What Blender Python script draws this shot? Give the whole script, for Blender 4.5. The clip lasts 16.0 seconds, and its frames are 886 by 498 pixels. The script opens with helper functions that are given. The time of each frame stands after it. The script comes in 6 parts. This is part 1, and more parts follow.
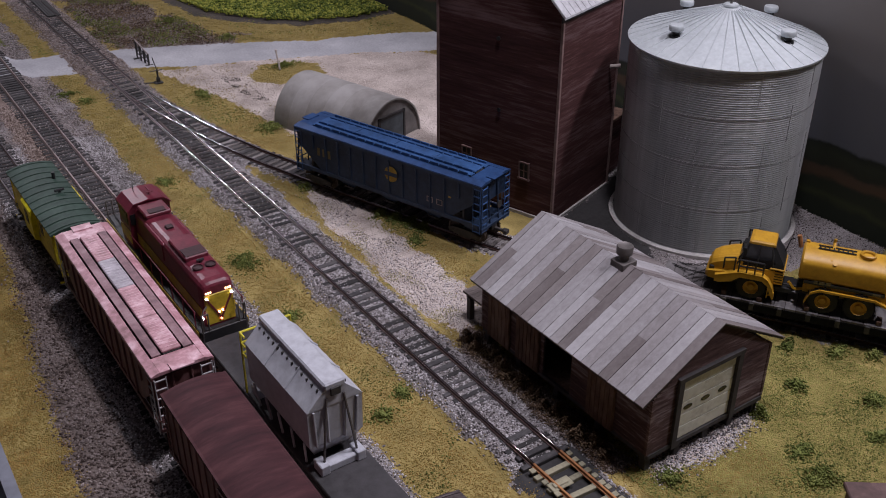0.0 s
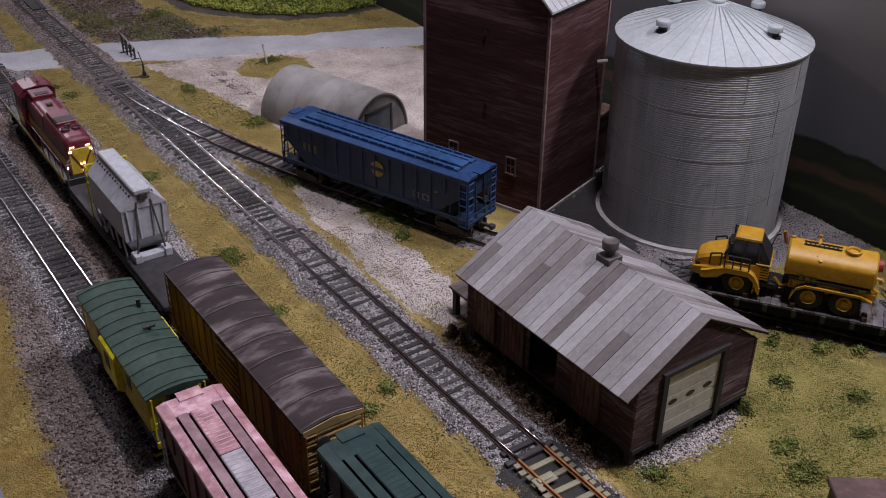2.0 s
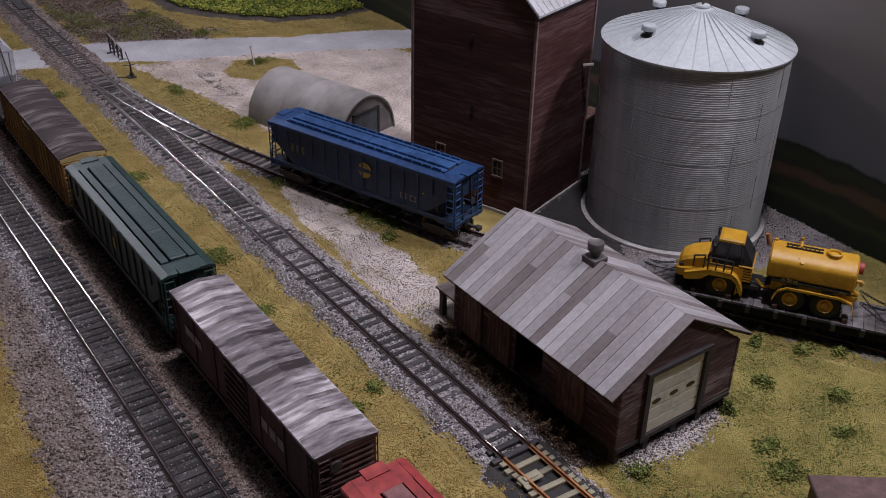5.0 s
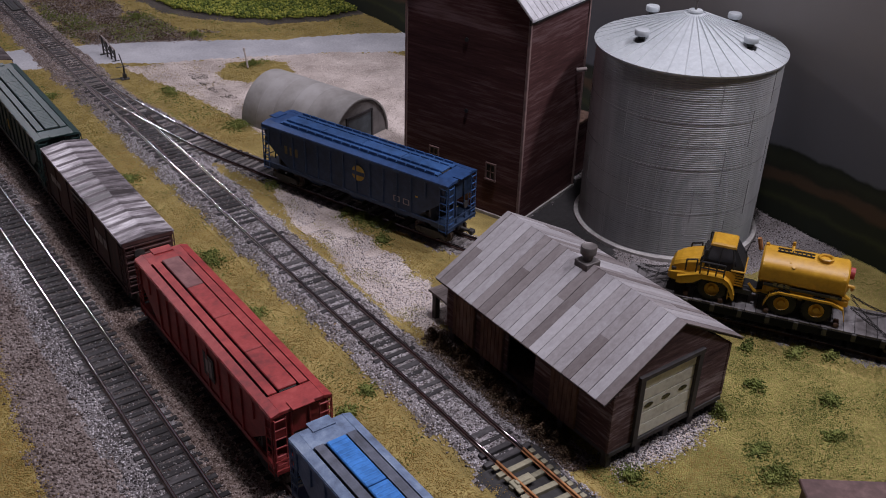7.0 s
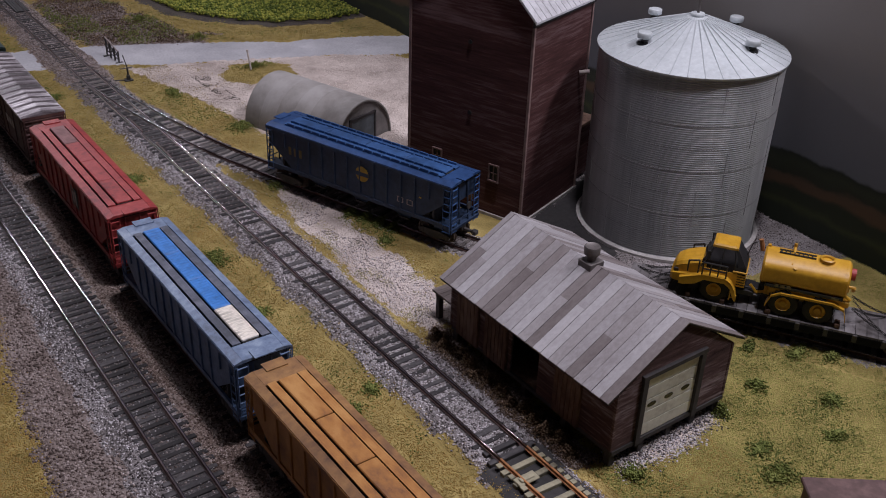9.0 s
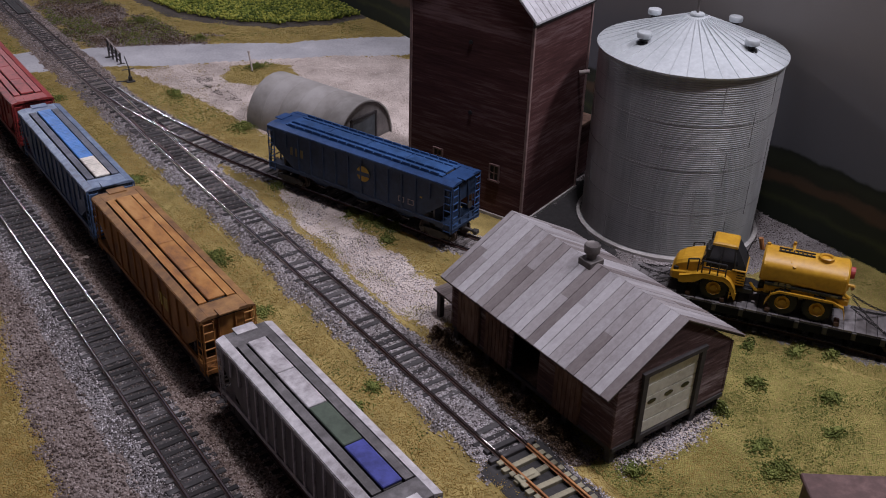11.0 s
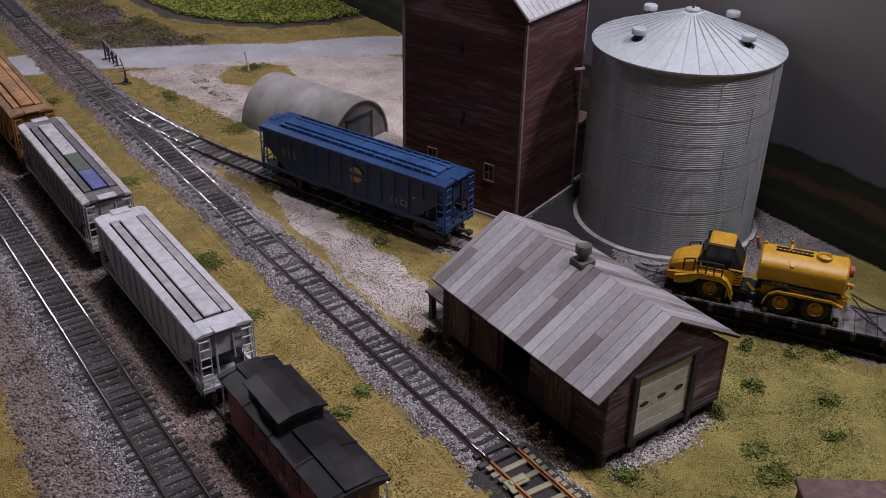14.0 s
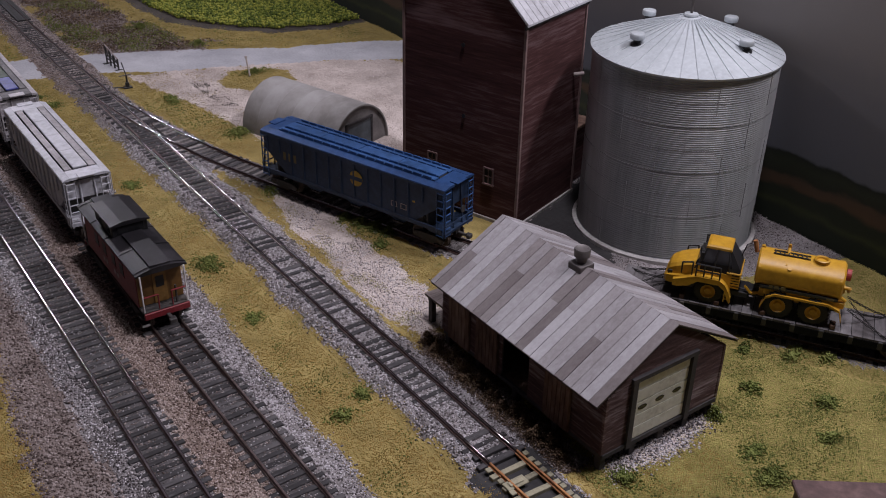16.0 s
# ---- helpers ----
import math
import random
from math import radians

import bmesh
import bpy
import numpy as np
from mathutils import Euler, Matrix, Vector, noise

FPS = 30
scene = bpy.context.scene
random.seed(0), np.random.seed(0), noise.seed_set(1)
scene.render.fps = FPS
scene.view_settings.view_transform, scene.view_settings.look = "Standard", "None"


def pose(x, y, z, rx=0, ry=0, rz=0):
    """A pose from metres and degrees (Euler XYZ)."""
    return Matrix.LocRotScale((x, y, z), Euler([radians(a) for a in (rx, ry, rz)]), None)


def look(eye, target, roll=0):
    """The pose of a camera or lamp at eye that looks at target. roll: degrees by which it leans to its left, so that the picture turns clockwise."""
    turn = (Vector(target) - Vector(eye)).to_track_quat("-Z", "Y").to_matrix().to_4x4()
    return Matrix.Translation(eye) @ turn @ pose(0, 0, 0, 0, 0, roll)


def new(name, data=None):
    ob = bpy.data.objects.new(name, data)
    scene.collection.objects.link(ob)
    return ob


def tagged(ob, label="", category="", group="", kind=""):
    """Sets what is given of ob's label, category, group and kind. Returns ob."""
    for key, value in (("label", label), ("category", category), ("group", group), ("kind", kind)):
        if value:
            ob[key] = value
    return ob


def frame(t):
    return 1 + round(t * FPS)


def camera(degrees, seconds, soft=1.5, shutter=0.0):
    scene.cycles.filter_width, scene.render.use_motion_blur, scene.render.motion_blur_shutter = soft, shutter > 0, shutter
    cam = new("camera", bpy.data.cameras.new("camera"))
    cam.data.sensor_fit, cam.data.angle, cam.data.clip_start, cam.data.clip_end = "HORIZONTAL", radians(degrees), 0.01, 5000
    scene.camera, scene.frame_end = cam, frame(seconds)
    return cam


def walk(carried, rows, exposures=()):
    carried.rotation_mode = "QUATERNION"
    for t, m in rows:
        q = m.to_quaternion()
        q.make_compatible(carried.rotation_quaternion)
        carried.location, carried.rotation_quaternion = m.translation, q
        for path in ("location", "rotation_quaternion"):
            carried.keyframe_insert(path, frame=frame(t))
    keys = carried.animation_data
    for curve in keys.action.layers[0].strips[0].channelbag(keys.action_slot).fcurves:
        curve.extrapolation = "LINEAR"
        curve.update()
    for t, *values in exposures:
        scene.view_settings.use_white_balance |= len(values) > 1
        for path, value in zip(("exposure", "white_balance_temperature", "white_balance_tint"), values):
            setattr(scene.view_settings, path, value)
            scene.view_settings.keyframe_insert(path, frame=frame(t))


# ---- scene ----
# A model railway: plan units of 1.09 mm; x across the tracks, y along them, z up from the grass.
U = 0.00109
RAIL = 7.0            # rail head over the grass

cam = camera(48.56, 16.0, soft=1.0)


def eye(x, y, z, rx, ry, rz):
    return pose(x * 1.09, y * 1.09, z * 1.09, rx, ry, rz)


walk(cam, [
    (0, eye(-0.0040, 0.0110, 0.3302, 59.769, -0.030, -33.261)),
    (0.5, eye(-0.0032, 0.0102, 0.3300, 59.778, -0.078, -33.373)),
    (1, eye(-0.0038, 0.0107, 0.3294, 59.771, -0.183, -33.655)),
    (1.5, eye(-0.0025, 0.0114, 0.3294, 59.641, -0.267, -33.739)),
    (2, eye(-0.0012, 0.0108, 0.3279, 59.604, -0.450, -33.697)),
    (2.5, eye(-0.0018, 0.0112, 0.3281, 59.506, -0.522, -33.823)),
    (3, eye(-0.0046, 0.0107, 0.3285, 59.510, -0.727, -34.006)),
    (3.5, eye(-0.0059, 0.0102, 0.3294, 59.579, -1.003, -34.058)),
    (4, eye(-0.0050, 0.0087, 0.3295, 59.639, -1.000, -34.126)),
    (6.5, eye(-0.0056, 0.0072, 0.3290, 59.962, -1.483, -34.615)),
    (7, eye(-0.0058, 0.0073, 0.3299, 59.961, -1.541, -34.610)),
    (7.5, eye(-0.0073, 0.0078, 0.3287, 60.051, -1.595, -34.682)),
    (8, eye(-0.0086, 0.0071, 0.3294, 60.043, -1.716, -34.586)),
    (8.5, eye(-0.0098, 0.0062, 0.3294, 60.115, -1.775, -34.581)),
    (9, eye(-0.0110, 0.0056, 0.3297, 60.200, -1.749, -34.608)),
    (11.5, eye(-0.0127, 0.0025, 0.3294, 60.336, -1.578, -34.572)),
    (12, eye(-0.0107, 0.0024, 0.3296, 60.349, -1.465, -34.555)),
    (12.5, eye(-0.0075, 0.0028, 0.3290, 60.344, -1.368, -34.541)),
    (13, eye(-0.0056, 0.0023, 0.3280, 60.362, -1.215, -34.448)),
    (13.5, eye(-0.0037, 0.0023, 0.3272, 60.405, -1.165, -34.408)),
    (14, eye(0.0018, 0.0028, 0.3261, 60.295, -0.961, -34.204)),
    (14.5, eye(0.0009, 0.0023, 0.3276, 60.197, -1.102, -34.109)),
    (15, eye(-0.0019, 0.0011, 0.3282, 60.260, -1.123, -34.215)),
    (15.5, eye(-0.0005, 0.0001, 0.3284, 60.342, -0.963, -34.204)),
    (16, eye(0.0000, 0.0000, 0.3278, 60.513, -0.982, -34.197)),
])

# ---- light: a dim room with ceiling lamps over the layout ----
world = bpy.data.worlds.new("room_air")
scene.world = world
world.use_nodes = True
world.node_tree.nodes["Background"].inputs[0].default_value = (0.75, 0.72, 0.85, 1)
world.node_tree.nodes["Background"].inputs[1].default_value = 0.052
scene.view_settings.exposure = 0.0


def lamp(x, y, z, tx, ty, tz, watts, size, colour):
    data = bpy.data.lights.new("ceiling_lamp", "AREA")
    data.shape, data.size, data.energy, data.color = "DISK", size, watts, colour
    ob = new("ceiling_lamp", data)
    ob.matrix_world = look((x * U, y * U, z * U), (tx * U, ty * U, tz * U))
    return ob


lamp(325, 270, 1130, 300, 370, 0, 7.2, 0.10, (0.945, 0.895, 1.0))
lamp(680, -20, 950, 400, 380, 0, 4.6, 0.10, (0.945, 0.895, 1.0))
lamp(860, 170, 950, 350, 450, 0, 3.6, 0.10, (0.945, 0.895, 1.0))
lamp(180, 2200, 1000, 300, 700, 0, 9.4, 0.14, (0.93, 0.885, 1.0))

# ---- materials ----


def mat(name, colour, dark=None, light=None, rough=0.6, scale=300, big=25, bump=0.15, metal=0.0, stretch=(1, 1, 1),
        island=0.0, each=0.0, spec=0.5, emit=0.0, depth=0.0006, gain=1.0):
    """Colour varied at two sizes (scale and big, per metre), by piece (each) and by island."""
    m = bpy.data.materials.new(name)
    m.use_nodes = True
    nt = m.node_tree
    n, k = nt.nodes, nt.links.new
    b = n["Principled BSDF"]
    b.inputs["Roughness"].default_value = rough
    b.inputs["Metallic"].default_value = metal
    b.inputs["Specular IOR Level"].default_value = spec
    dark = dark or tuple(c * 0.6 for c in colour)
    light = light or tuple(min(1, c * 1.35) for c in colour)
    tc = n.new("ShaderNodeTexCoord")
    mp = n.new("ShaderNodeMapping")
    mp.inputs["Scale"].default_value = stretch
    k(tc.outputs["Object"], mp.inputs[0])
    fine, broad = n.new("ShaderNodeTexNoise"), n.new("ShaderNodeTexNoise")
    fine.inputs["Scale"].default_value, broad.inputs["Scale"].default_value = scale, big
    fine.inputs["Detail"].default_value, broad.inputs["Detail"].default_value = 5, 4
    fine.inputs["Roughness"].default_value = 0.65
    k(mp.outputs[0], fine.inputs["Vector"])
    k(mp.outputs[0], broad.inputs["Vector"])
    add = n.new("ShaderNodeMath")
    add.operation = "ADD"
    k(fine.outputs["Fac"], add.inputs[0])
    k(broad.outputs["Fac"], add.inputs[1])
    soft_ = n.new("ShaderNodeMath")
    soft_.operation = "MULTIPLY_ADD"
    soft_.inputs[1].default_value, soft_.inputs[2].default_value = gain, 1 - gain
    k(add.outputs[0], soft_.inputs[0])
    fac = soft_.outputs[0]
    for size, kind, out in ((island, "ShaderNodeNewGeometry", "Random Per Island"), (each, "ShaderNodeObjectInfo", "Random")):
        if size:
            src, mul = n.new(kind), n.new("ShaderNodeMath")
            mul.operation = "MULTIPLY_ADD"
            mul.inputs[1].default_value = size
            k(src.outputs[out], mul.inputs[0])
            sub = n.new("ShaderNodeMath")
            sub.operation = "SUBTRACT"
            sub.inputs[1].default_value = size / 2
            k(fac, mul.inputs[2])
            k(mul.outputs[0], sub.inputs[0])
            fac = sub.outputs[0]
    ramp = n.new("ShaderNodeValToRGB")
    e = ramp.color_ramp.elements
    e[0].position, e[1].position = 0.36, 0.64
    e[0].color, e[1].color = (*dark, 1), (*light, 1)
    mid = e.new(0.5)
    mid.color = (*colour, 1)
    half = n.new("ShaderNodeMath")
    half.operation = "MULTIPLY"
    half.inputs[1].default_value = 0.5
    k(fac, half.inputs[0])
    k(half.outputs[0], ramp.inputs[0])
    k(ramp.outputs[0], b.inputs["Base Color"])
    if bump:
        bp = n.new("ShaderNodeBump")
        bp.inputs["Strength"].default_value, bp.inputs["Distance"].default_value = bump, depth
        k(fine.outputs["Fac"], bp.inputs["Height"])
        k(bp.outputs[0], b.inputs["Normal"])
    if emit:
        b.inputs["Emission Color"].default_value = (*colour, 1)
        b.inputs["Emission Strength"].default_value = emit
    return m


M = {}
M["grass"] = mat("dry_turf", (0.30, 0.225, 0.074), (0.20, 0.155, 0.05), (0.40, 0.31, 0.11), 0.95, 900, 55, 0.4)
M["grass_bit"] = mat("turf_bits", (0.295, 0.218, 0.07), (0.19, 0.15, 0.047), (0.41, 0.31, 0.10), 0.95, 200, 42, 0, island=0.15, spec=0.1)
M["ochre_bit"] = mat("ochre_turf_bits", (0.315, 0.195, 0.062), (0.20, 0.13, 0.042), (0.43, 0.285, 0.10), 0.95, 200, 42, 0, island=0.15, spec=0.1)
M["pale_bit"] = mat("green_yellow_turf_bits", (0.31, 0.285, 0.09), (0.20, 0.20, 0.06), (0.44, 0.39, 0.135), 0.95, 200, 42, 0, island=0.2, spec=0.1)
M["dead_bit"] = mat("dead_weed_bits", (0.115, 0.075, 0.05), (0.05, 0.032, 0.022), (0.21, 0.15, 0.095), 0.95, 150, 30, 0, island=0.6, spec=0.1)
M["green_bit"] = mat("weed_bits", (0.15, 0.175, 0.05), (0.085, 0.105, 0.03), (0.24, 0.255, 0.08), 0.95, 150, 20, 0, island=0.4, spec=0.1)
M["crop_bit"] = mat("crop_leaves", (0.19, 0.23, 0.04), (0.07, 0.10, 0.02), (0.36, 0.36, 0.07), 0.8, 150, 20, 0, island=0.7, spec=0.2)
M["soil"] = mat("dark_soil", (0.055, 0.045, 0.038), None, (0.10, 0.085, 0.07), 0.95, 700, 30, 0.9)
M["dirt"] = mat("grey_brown_dirt", (0.185, 0.145, 0.132), (0.085, 0.066, 0.06), (0.26, 0.22, 0.21), 0.95, 600, 35, 0.9)
M["brown_gravel"] = mat("brown_fine_gravel", (0.21, 0.155, 0.13), (0.10, 0.07, 0.06), (0.36, 0.29, 0.26), 0.95, 900, 30, 1.0)
M["ballast"] = mat("grey_ballast_bed", (0.20, 0.18, 0.18), (0.08, 0.07, 0.07), (0.40, 0.37, 0.38), 0.95, 900, 30, 1.0)
M["stone"] = mat("ballast_stones", (0.28, 0.255, 0.26), (0.07, 0.06, 0.06), (0.60, 0.57, 0.60), 0.9, 200, 20, 0, island=0.95, spec=0.25)
M["far_stone"] = mat("dusty_ballast_stones", (0.22, 0.185, 0.178), (0.09, 0.07, 0.066), (0.42, 0.37, 0.365), 0.9, 200, 20, 0, island=0.9, spec=0.25)
M["brown_stone"] = mat("brown_ballast_stones", (0.235, 0.175, 0.15), (0.09, 0.06, 0.05), (0.46, 0.38, 0.35), 0.9, 200, 20, 0, island=0.9, spec=0.25)
M["gravel"] = mat("pale_gravel", (0.49, 0.42, 0.385), (0.30, 0.25, 0.225), (0.68, 0.60, 0.56), 0.95, 800, 34, 0.8)
M["gravel_bit"] = mat("pale_gravel_stones", (0.55, 0.475, 0.44), (0.38, 0.32, 0.29), (0.74, 0.67, 0.63), 0.95, 200, 30, 0, island=0.45, spec=0.2)
M["road"] = mat("pale_concrete_road", (0.40, 0.40, 0.43), (0.30, 0.30, 0.33), (0.52, 0.52, 0.55), 0.8, 500, 18, 0.2)
M["board_shade"] = mat("dark_board_and_shade", (0.030, 0.028, 0.029), None, None, 0.8, 300, 30, 0.3)
M["tie"] = mat("weathered_ties", (0.040, 0.037, 0.040), (0.02, 0.018, 0.019), (0.09, 0.083, 0.086), 0.85, 500, 60, 0.5, stretch=(0.3, 1, 1), each=0.6)
M["tie_pale"] = mat("bleached_ties", (0.17, 0.15, 0.145), (0.08, 0.07, 0.067), (0.30, 0.275, 0.27), 0.85, 500, 60, 0.5, stretch=(0.3, 1, 1), each=0.5)
M["tie_tan"] = mat("pale_tan_ties", (0.25, 0.23, 0.16), None, None, 0.8, 400, 60, 0.3, each=0.4)
M["dirt_bit"] = mat("dirt_crumbs", (0.195, 0.153, 0.140), (0.085, 0.064, 0.058), (0.36, 0.305, 0.29), 0.95, 200, 40, 0, island=0.7, spec=0.1)
# yard stones kept dark: shade round bin and elevator is in their colour
M["yard_stone"] = mat("shade_darkened_yard_stones", (0.16, 0.135, 0.128), (0.06, 0.05, 0.047), (0.36, 0.32, 0.315), 0.95, 200, 25, 0, island=0.7, spec=0.15)
M["dark_bed"] = mat("dark_track_bed", (0.075, 0.068, 0.070), (0.03, 0.027, 0.028), (0.17, 0.155, 0.16), 0.95, 800, 40, 0.9)
M["rail"] = mat("brown_rail_side", (0.085, 0.048, 0.044), None, (0.14, 0.085, 0.072), 0.45, 400, 30, 0.1, 0.3)
M["railhead"] = mat("worn_steel_railhead", (0.62, 0.57, 0.60), (0.42, 0.36, 0.36), (0.75, 0.71, 0.75), 0.15, 300, 30, 0.0, 1.0)
M["dull_head"] = mat("dull_brown_railhead", (0.22, 0.16, 0.15), (0.10, 0.07, 0.06), (0.34, 0.28, 0.27), 0.32, 300, 30, 0.0, 0.8)
M["siding_head"] = mat("part_worn_railhead", (0.46, 0.40, 0.40), (0.26, 0.20, 0.19), (0.60, 0.55, 0.56), 0.17, 300, 12, 0.0, 1.0)
M["rust_rail"] = mat("orange_rusty_rail", (0.36, 0.15, 0.055), (0.16, 0.07, 0.04), (0.5, 0.25, 0.1), 0.6, 300, 60, 0.2, 0.2)
M["steel"] = mat("dark_steel", (0.035, 0.032, 0.032), None, (0.08, 0.07, 0.065), 0.6, 300, 50, 0.2)
M["black"] = mat("flat_black", (0.016, 0.016, 0.018), None, None, 0.5, 300, 40, 0.1)
M["wheel"] = mat("brown_wheel", (0.07, 0.05, 0.04), None, None, 0.6, 300, 40, 0.1)

# ---- tools ----


def place(x, y, z=0.0, rz=0.0):
    return pose(x * U, y * U, z * U, 0, 0, rz)


def mesh_of(name, bm, material):
    me = bpy.data.meshes.new(name)
    bmesh.ops.recalc_face_normals(bm, faces=bm.faces)
    bm.to_mesh(me)
    bm.free()
    me.transform(Matrix.Scale(U, 4))
    me.materials.append(material)
    return me


def part(name, bm, material, parent, label=""):
    me = bm if isinstance(bm, bpy.types.Mesh) else mesh_of(name, bm, material)
    ob = new(name, me)
    ob.parent = parent
    return tagged(ob, label)


def thing(name, m, label, category, group="", kind=""):
    ob = new(name)
    ob.empty_display_size = 0.02
    ob.matrix_world = m
    return tagged(ob, label, category, group, kind)


def at(ob, x, y, z=0.0, rz=0.0):
    ob.matrix_local = place(x, y, z, rz)
    return ob


def box(bm, x0, x1, y0, y1, z0, z1, bevel=0.0):
    v = [bm.verts.new(p) for p in ((x0, y0, z0), (x1, y0, z0), (x1, y1, z0), (x0, y1, z0), (x0, y0, z1), (x1, y0, z1), (x1, y1, z1), (x0, y1, z1))]
    f = [bm.faces.new([v[i] for i in q]) for q in ((3, 2, 1, 0), (4, 5, 6, 7), (0, 1, 5, 4), (1, 2, 6, 5), (2, 3, 7, 6), (3, 0, 4, 7))]
    if bevel:
        bmesh.ops.bevel(bm, geom=list({e for q in f for e in q.edges}), offset=bevel, segments=1, affect="EDGES")
    return bm


def boxes(*rows, bevel=0.0):
    bm = bmesh.new()
    for r in rows:
        box(bm, *r, bevel=bevel)
    return bm


def rod(bm, a, b, r, n=8):
    a, b = Vector(a), Vector(b)
    q = (b - a).to_track_quat("Z", "Y")
    rings = [[bm.verts.new(c + q @ Vector((r * math.cos(t * math.tau / n), r * math.sin(t * math.tau / n), 0))) for t in range(n)] for c in (a, b)]
    for i in range(n):
        bm.faces.new((rings[0][i], rings[0][(i + 1) % n], rings[1][(i + 1) % n], rings[1][i]))
    bm.faces.new(rings[0][::-1])
    bm.faces.new(rings[1])
    return bm


def rods(r, *pairs, n=6):
    bm = bmesh.new()
    for a, b in pairs:
        rod(bm, a, b, r, n)
    return bm


def loft(sections, closed=True):
    """Skin over rings of equally many points; closed: with end caps."""
    bm = bmesh.new()
    rings = [[bm.verts.new(p) for p in s] for s in sections]
    n = len(rings[0])
    for a, b in zip(rings, rings[1:]):
        for i in range(n):
            bm.faces.new((a[i], a[(i + 1) % n], b[(i + 1) % n], b[i]))
    if closed:
        bm.faces.new(rings[0][::-1])
        bm.faces.new(rings[-1])
    return bm


def extrude_y(profile, y0, y1):
    return loft([[(x, y0, z) for x, z in profile], [(x, y1, z) for x, z in profile]])


def lathe(profile, n=48, cx=0, cy=0):
    """Turn (radius, z) points round the upright axis."""
    bm = bmesh.new()
    rings = []
    for r, z in profile:
        if r < 1e-6:
            rings.append([bm.verts.new((cx, cy, z))])
        else:
            rings.append([bm.verts.new((cx + r * math.cos(i * math.tau / n), cy + r * math.sin(i * math.tau / n), z)) for i in range(n)])
    for a, b in zip(rings, rings[1:]):
        for i in range(n):
            j = (i + 1) % n
            q = [a[i % len(a)], a[j % len(a)], b[j % len(b)], b[i % len(b)]]
            q = list(dict.fromkeys(q))
            if len(q) > 2:
                bm.faces.new(q)
    return bm


def smooth(ob, angle=40):
    ob.data.polygons.foreach_set("use_smooth", [True] * len(ob.data.polygons))
    ob.data.set_sharp_from_angle(angle=radians(angle))
    return ob


# ---- the lie of the land ----
rng = np.random.default_rng(7)
LATTICE = rng.random((256, 256))


def vnoise(x, y, size):
    x, y = np.asarray(x, float) / size + 1000.3, np.asarray(y, float) / size + 1000.7
    i, j = np.floor(x).astype(int), np.floor(y).astype(int)
    u, v = x - i, y - j
    u, v = u * u * (3 - 2 * u), v * v * (3 - 2 * v)
    L = lambda a, b: LATTICE[a % 256, b % 256]
    return (L(i, j) * (1 - u) + L(i + 1, j) * u) * (1 - v) + (L(i, j + 1) * (1 - u) + L(i + 1, j + 1) * u) * v


def arc(c2, c1, c0):
    """Centre of a track: a shallow bow, straight on beyond the scene."""
    def f(y):
        y = np.asarray(y, float)
        q = np.clip(y, 200, 1200)
        u = (q - 550) / 200
        return c2 * u * u + c1 * u + c0 + (y - q) * (2 * c2 * u + c1) / 200
    return f


near_line, mid_line, side_line = arc(-1.10, -3.43, 94.17), arc(0.56, -3.15, 137.9), arc(0, -3.92, 228.5)


def curve_points(knots, step):
    """Catmull-Rom through the knots, resampled at even steps."""
    k = [Vector(p) for p in knots]
    k = [k[0] * 2 - k[1]] + k + [k[-1] * 2 - k[-2]]
    fine = []
    for a, b, c, d in zip(k, k[1:], k[2:], k[3:]):
        for i in range(40):
            t = i / 40
            fine.append(0.5 * ((2 * b) + (c - a) * t + (2 * a - 5 * b + 4 * c - d) * t * t + (3 * b - a - 3 * c + d) * t ** 3))
    fine.append(k[-2])
    p = np.array([tuple(q) for q in fine])
    s = np.r_[0, np.cumsum(np.hypot(*np.diff(p, axis=0).T))]
    t = np.arange(0, s[-1], step)
    return np.c_[np.interp(t, s, p[:, 0]), np.interp(t, s, p[:, 1])]


SPUR = curve_points([(221.5, 905), (224.5, 862), (231, 812), (243, 748), (258, 686), (279.7, 621.5), (308, 543), (336, 466), (368, 396), (407, 332), (440, 281), (467, 235), (500, 178)], 2.0)


def spur_gap(x, y):
    x, y = np.asarray(x, float), np.asarray(y, float)
    best = np.full(x.shape, 1e9)
    for px, py in SPUR[::5]:
        best = np.minimum(best, np.hypot(x - px, y - py))
    return best


def track_gap(x, y):
    """Distance to the nearest of the straight tracks."""
    return np.minimum(np.minimum(abs(x - near_line(y)), abs(x - mid_line(y))), abs(x - side_line(y)))


def height(x, y):
    x, y = np.asarray(x, float), np.asarray(y, float)
    d = np.minimum(track_gap(x, y), spur_gap(x, y))
    bed = 4.2 * np.clip((23 - d) / 9, 0, 1)
    between = (x > near_line(y)) & (x < mid_line(y))
    bed = np.where(between, np.maximum(bed, 3.6), bed)
    end = (y < 292) & (x > 200) & (x < 262)
    bed = np.where(end, np.minimum(bed, 3.0), bed)
    rough = 1.0 * (vnoise(x, y, 14) - 0.5) + 0.5 * (vnoise(x, y, 5) - 0.5)
    verge = np.clip((x - 46) / 20, 0, 1)
    dip = -1.5 * np.exp(-((x - 58) / 9) ** 2)
    return bed + rough * np.where(d < 16, 0.25, 1.0) * verge + rough * (1 - verge) * 1.6 + dip


def inside(poly, x, y):
    r = np.zeros(np.shape(x), bool)
    for (x0, y0), (x1, y1) in zip(poly, poly[1:] + poly[:1]):
        hit = (y0 > y) != (y1 > y)
        with np.errstate(divide="ignore", invalid="ignore"):
            r ^= hit & (x < (x1 - x0) * (y - y0) / (y1 - y0 + 1e-12) + x0)
    return r


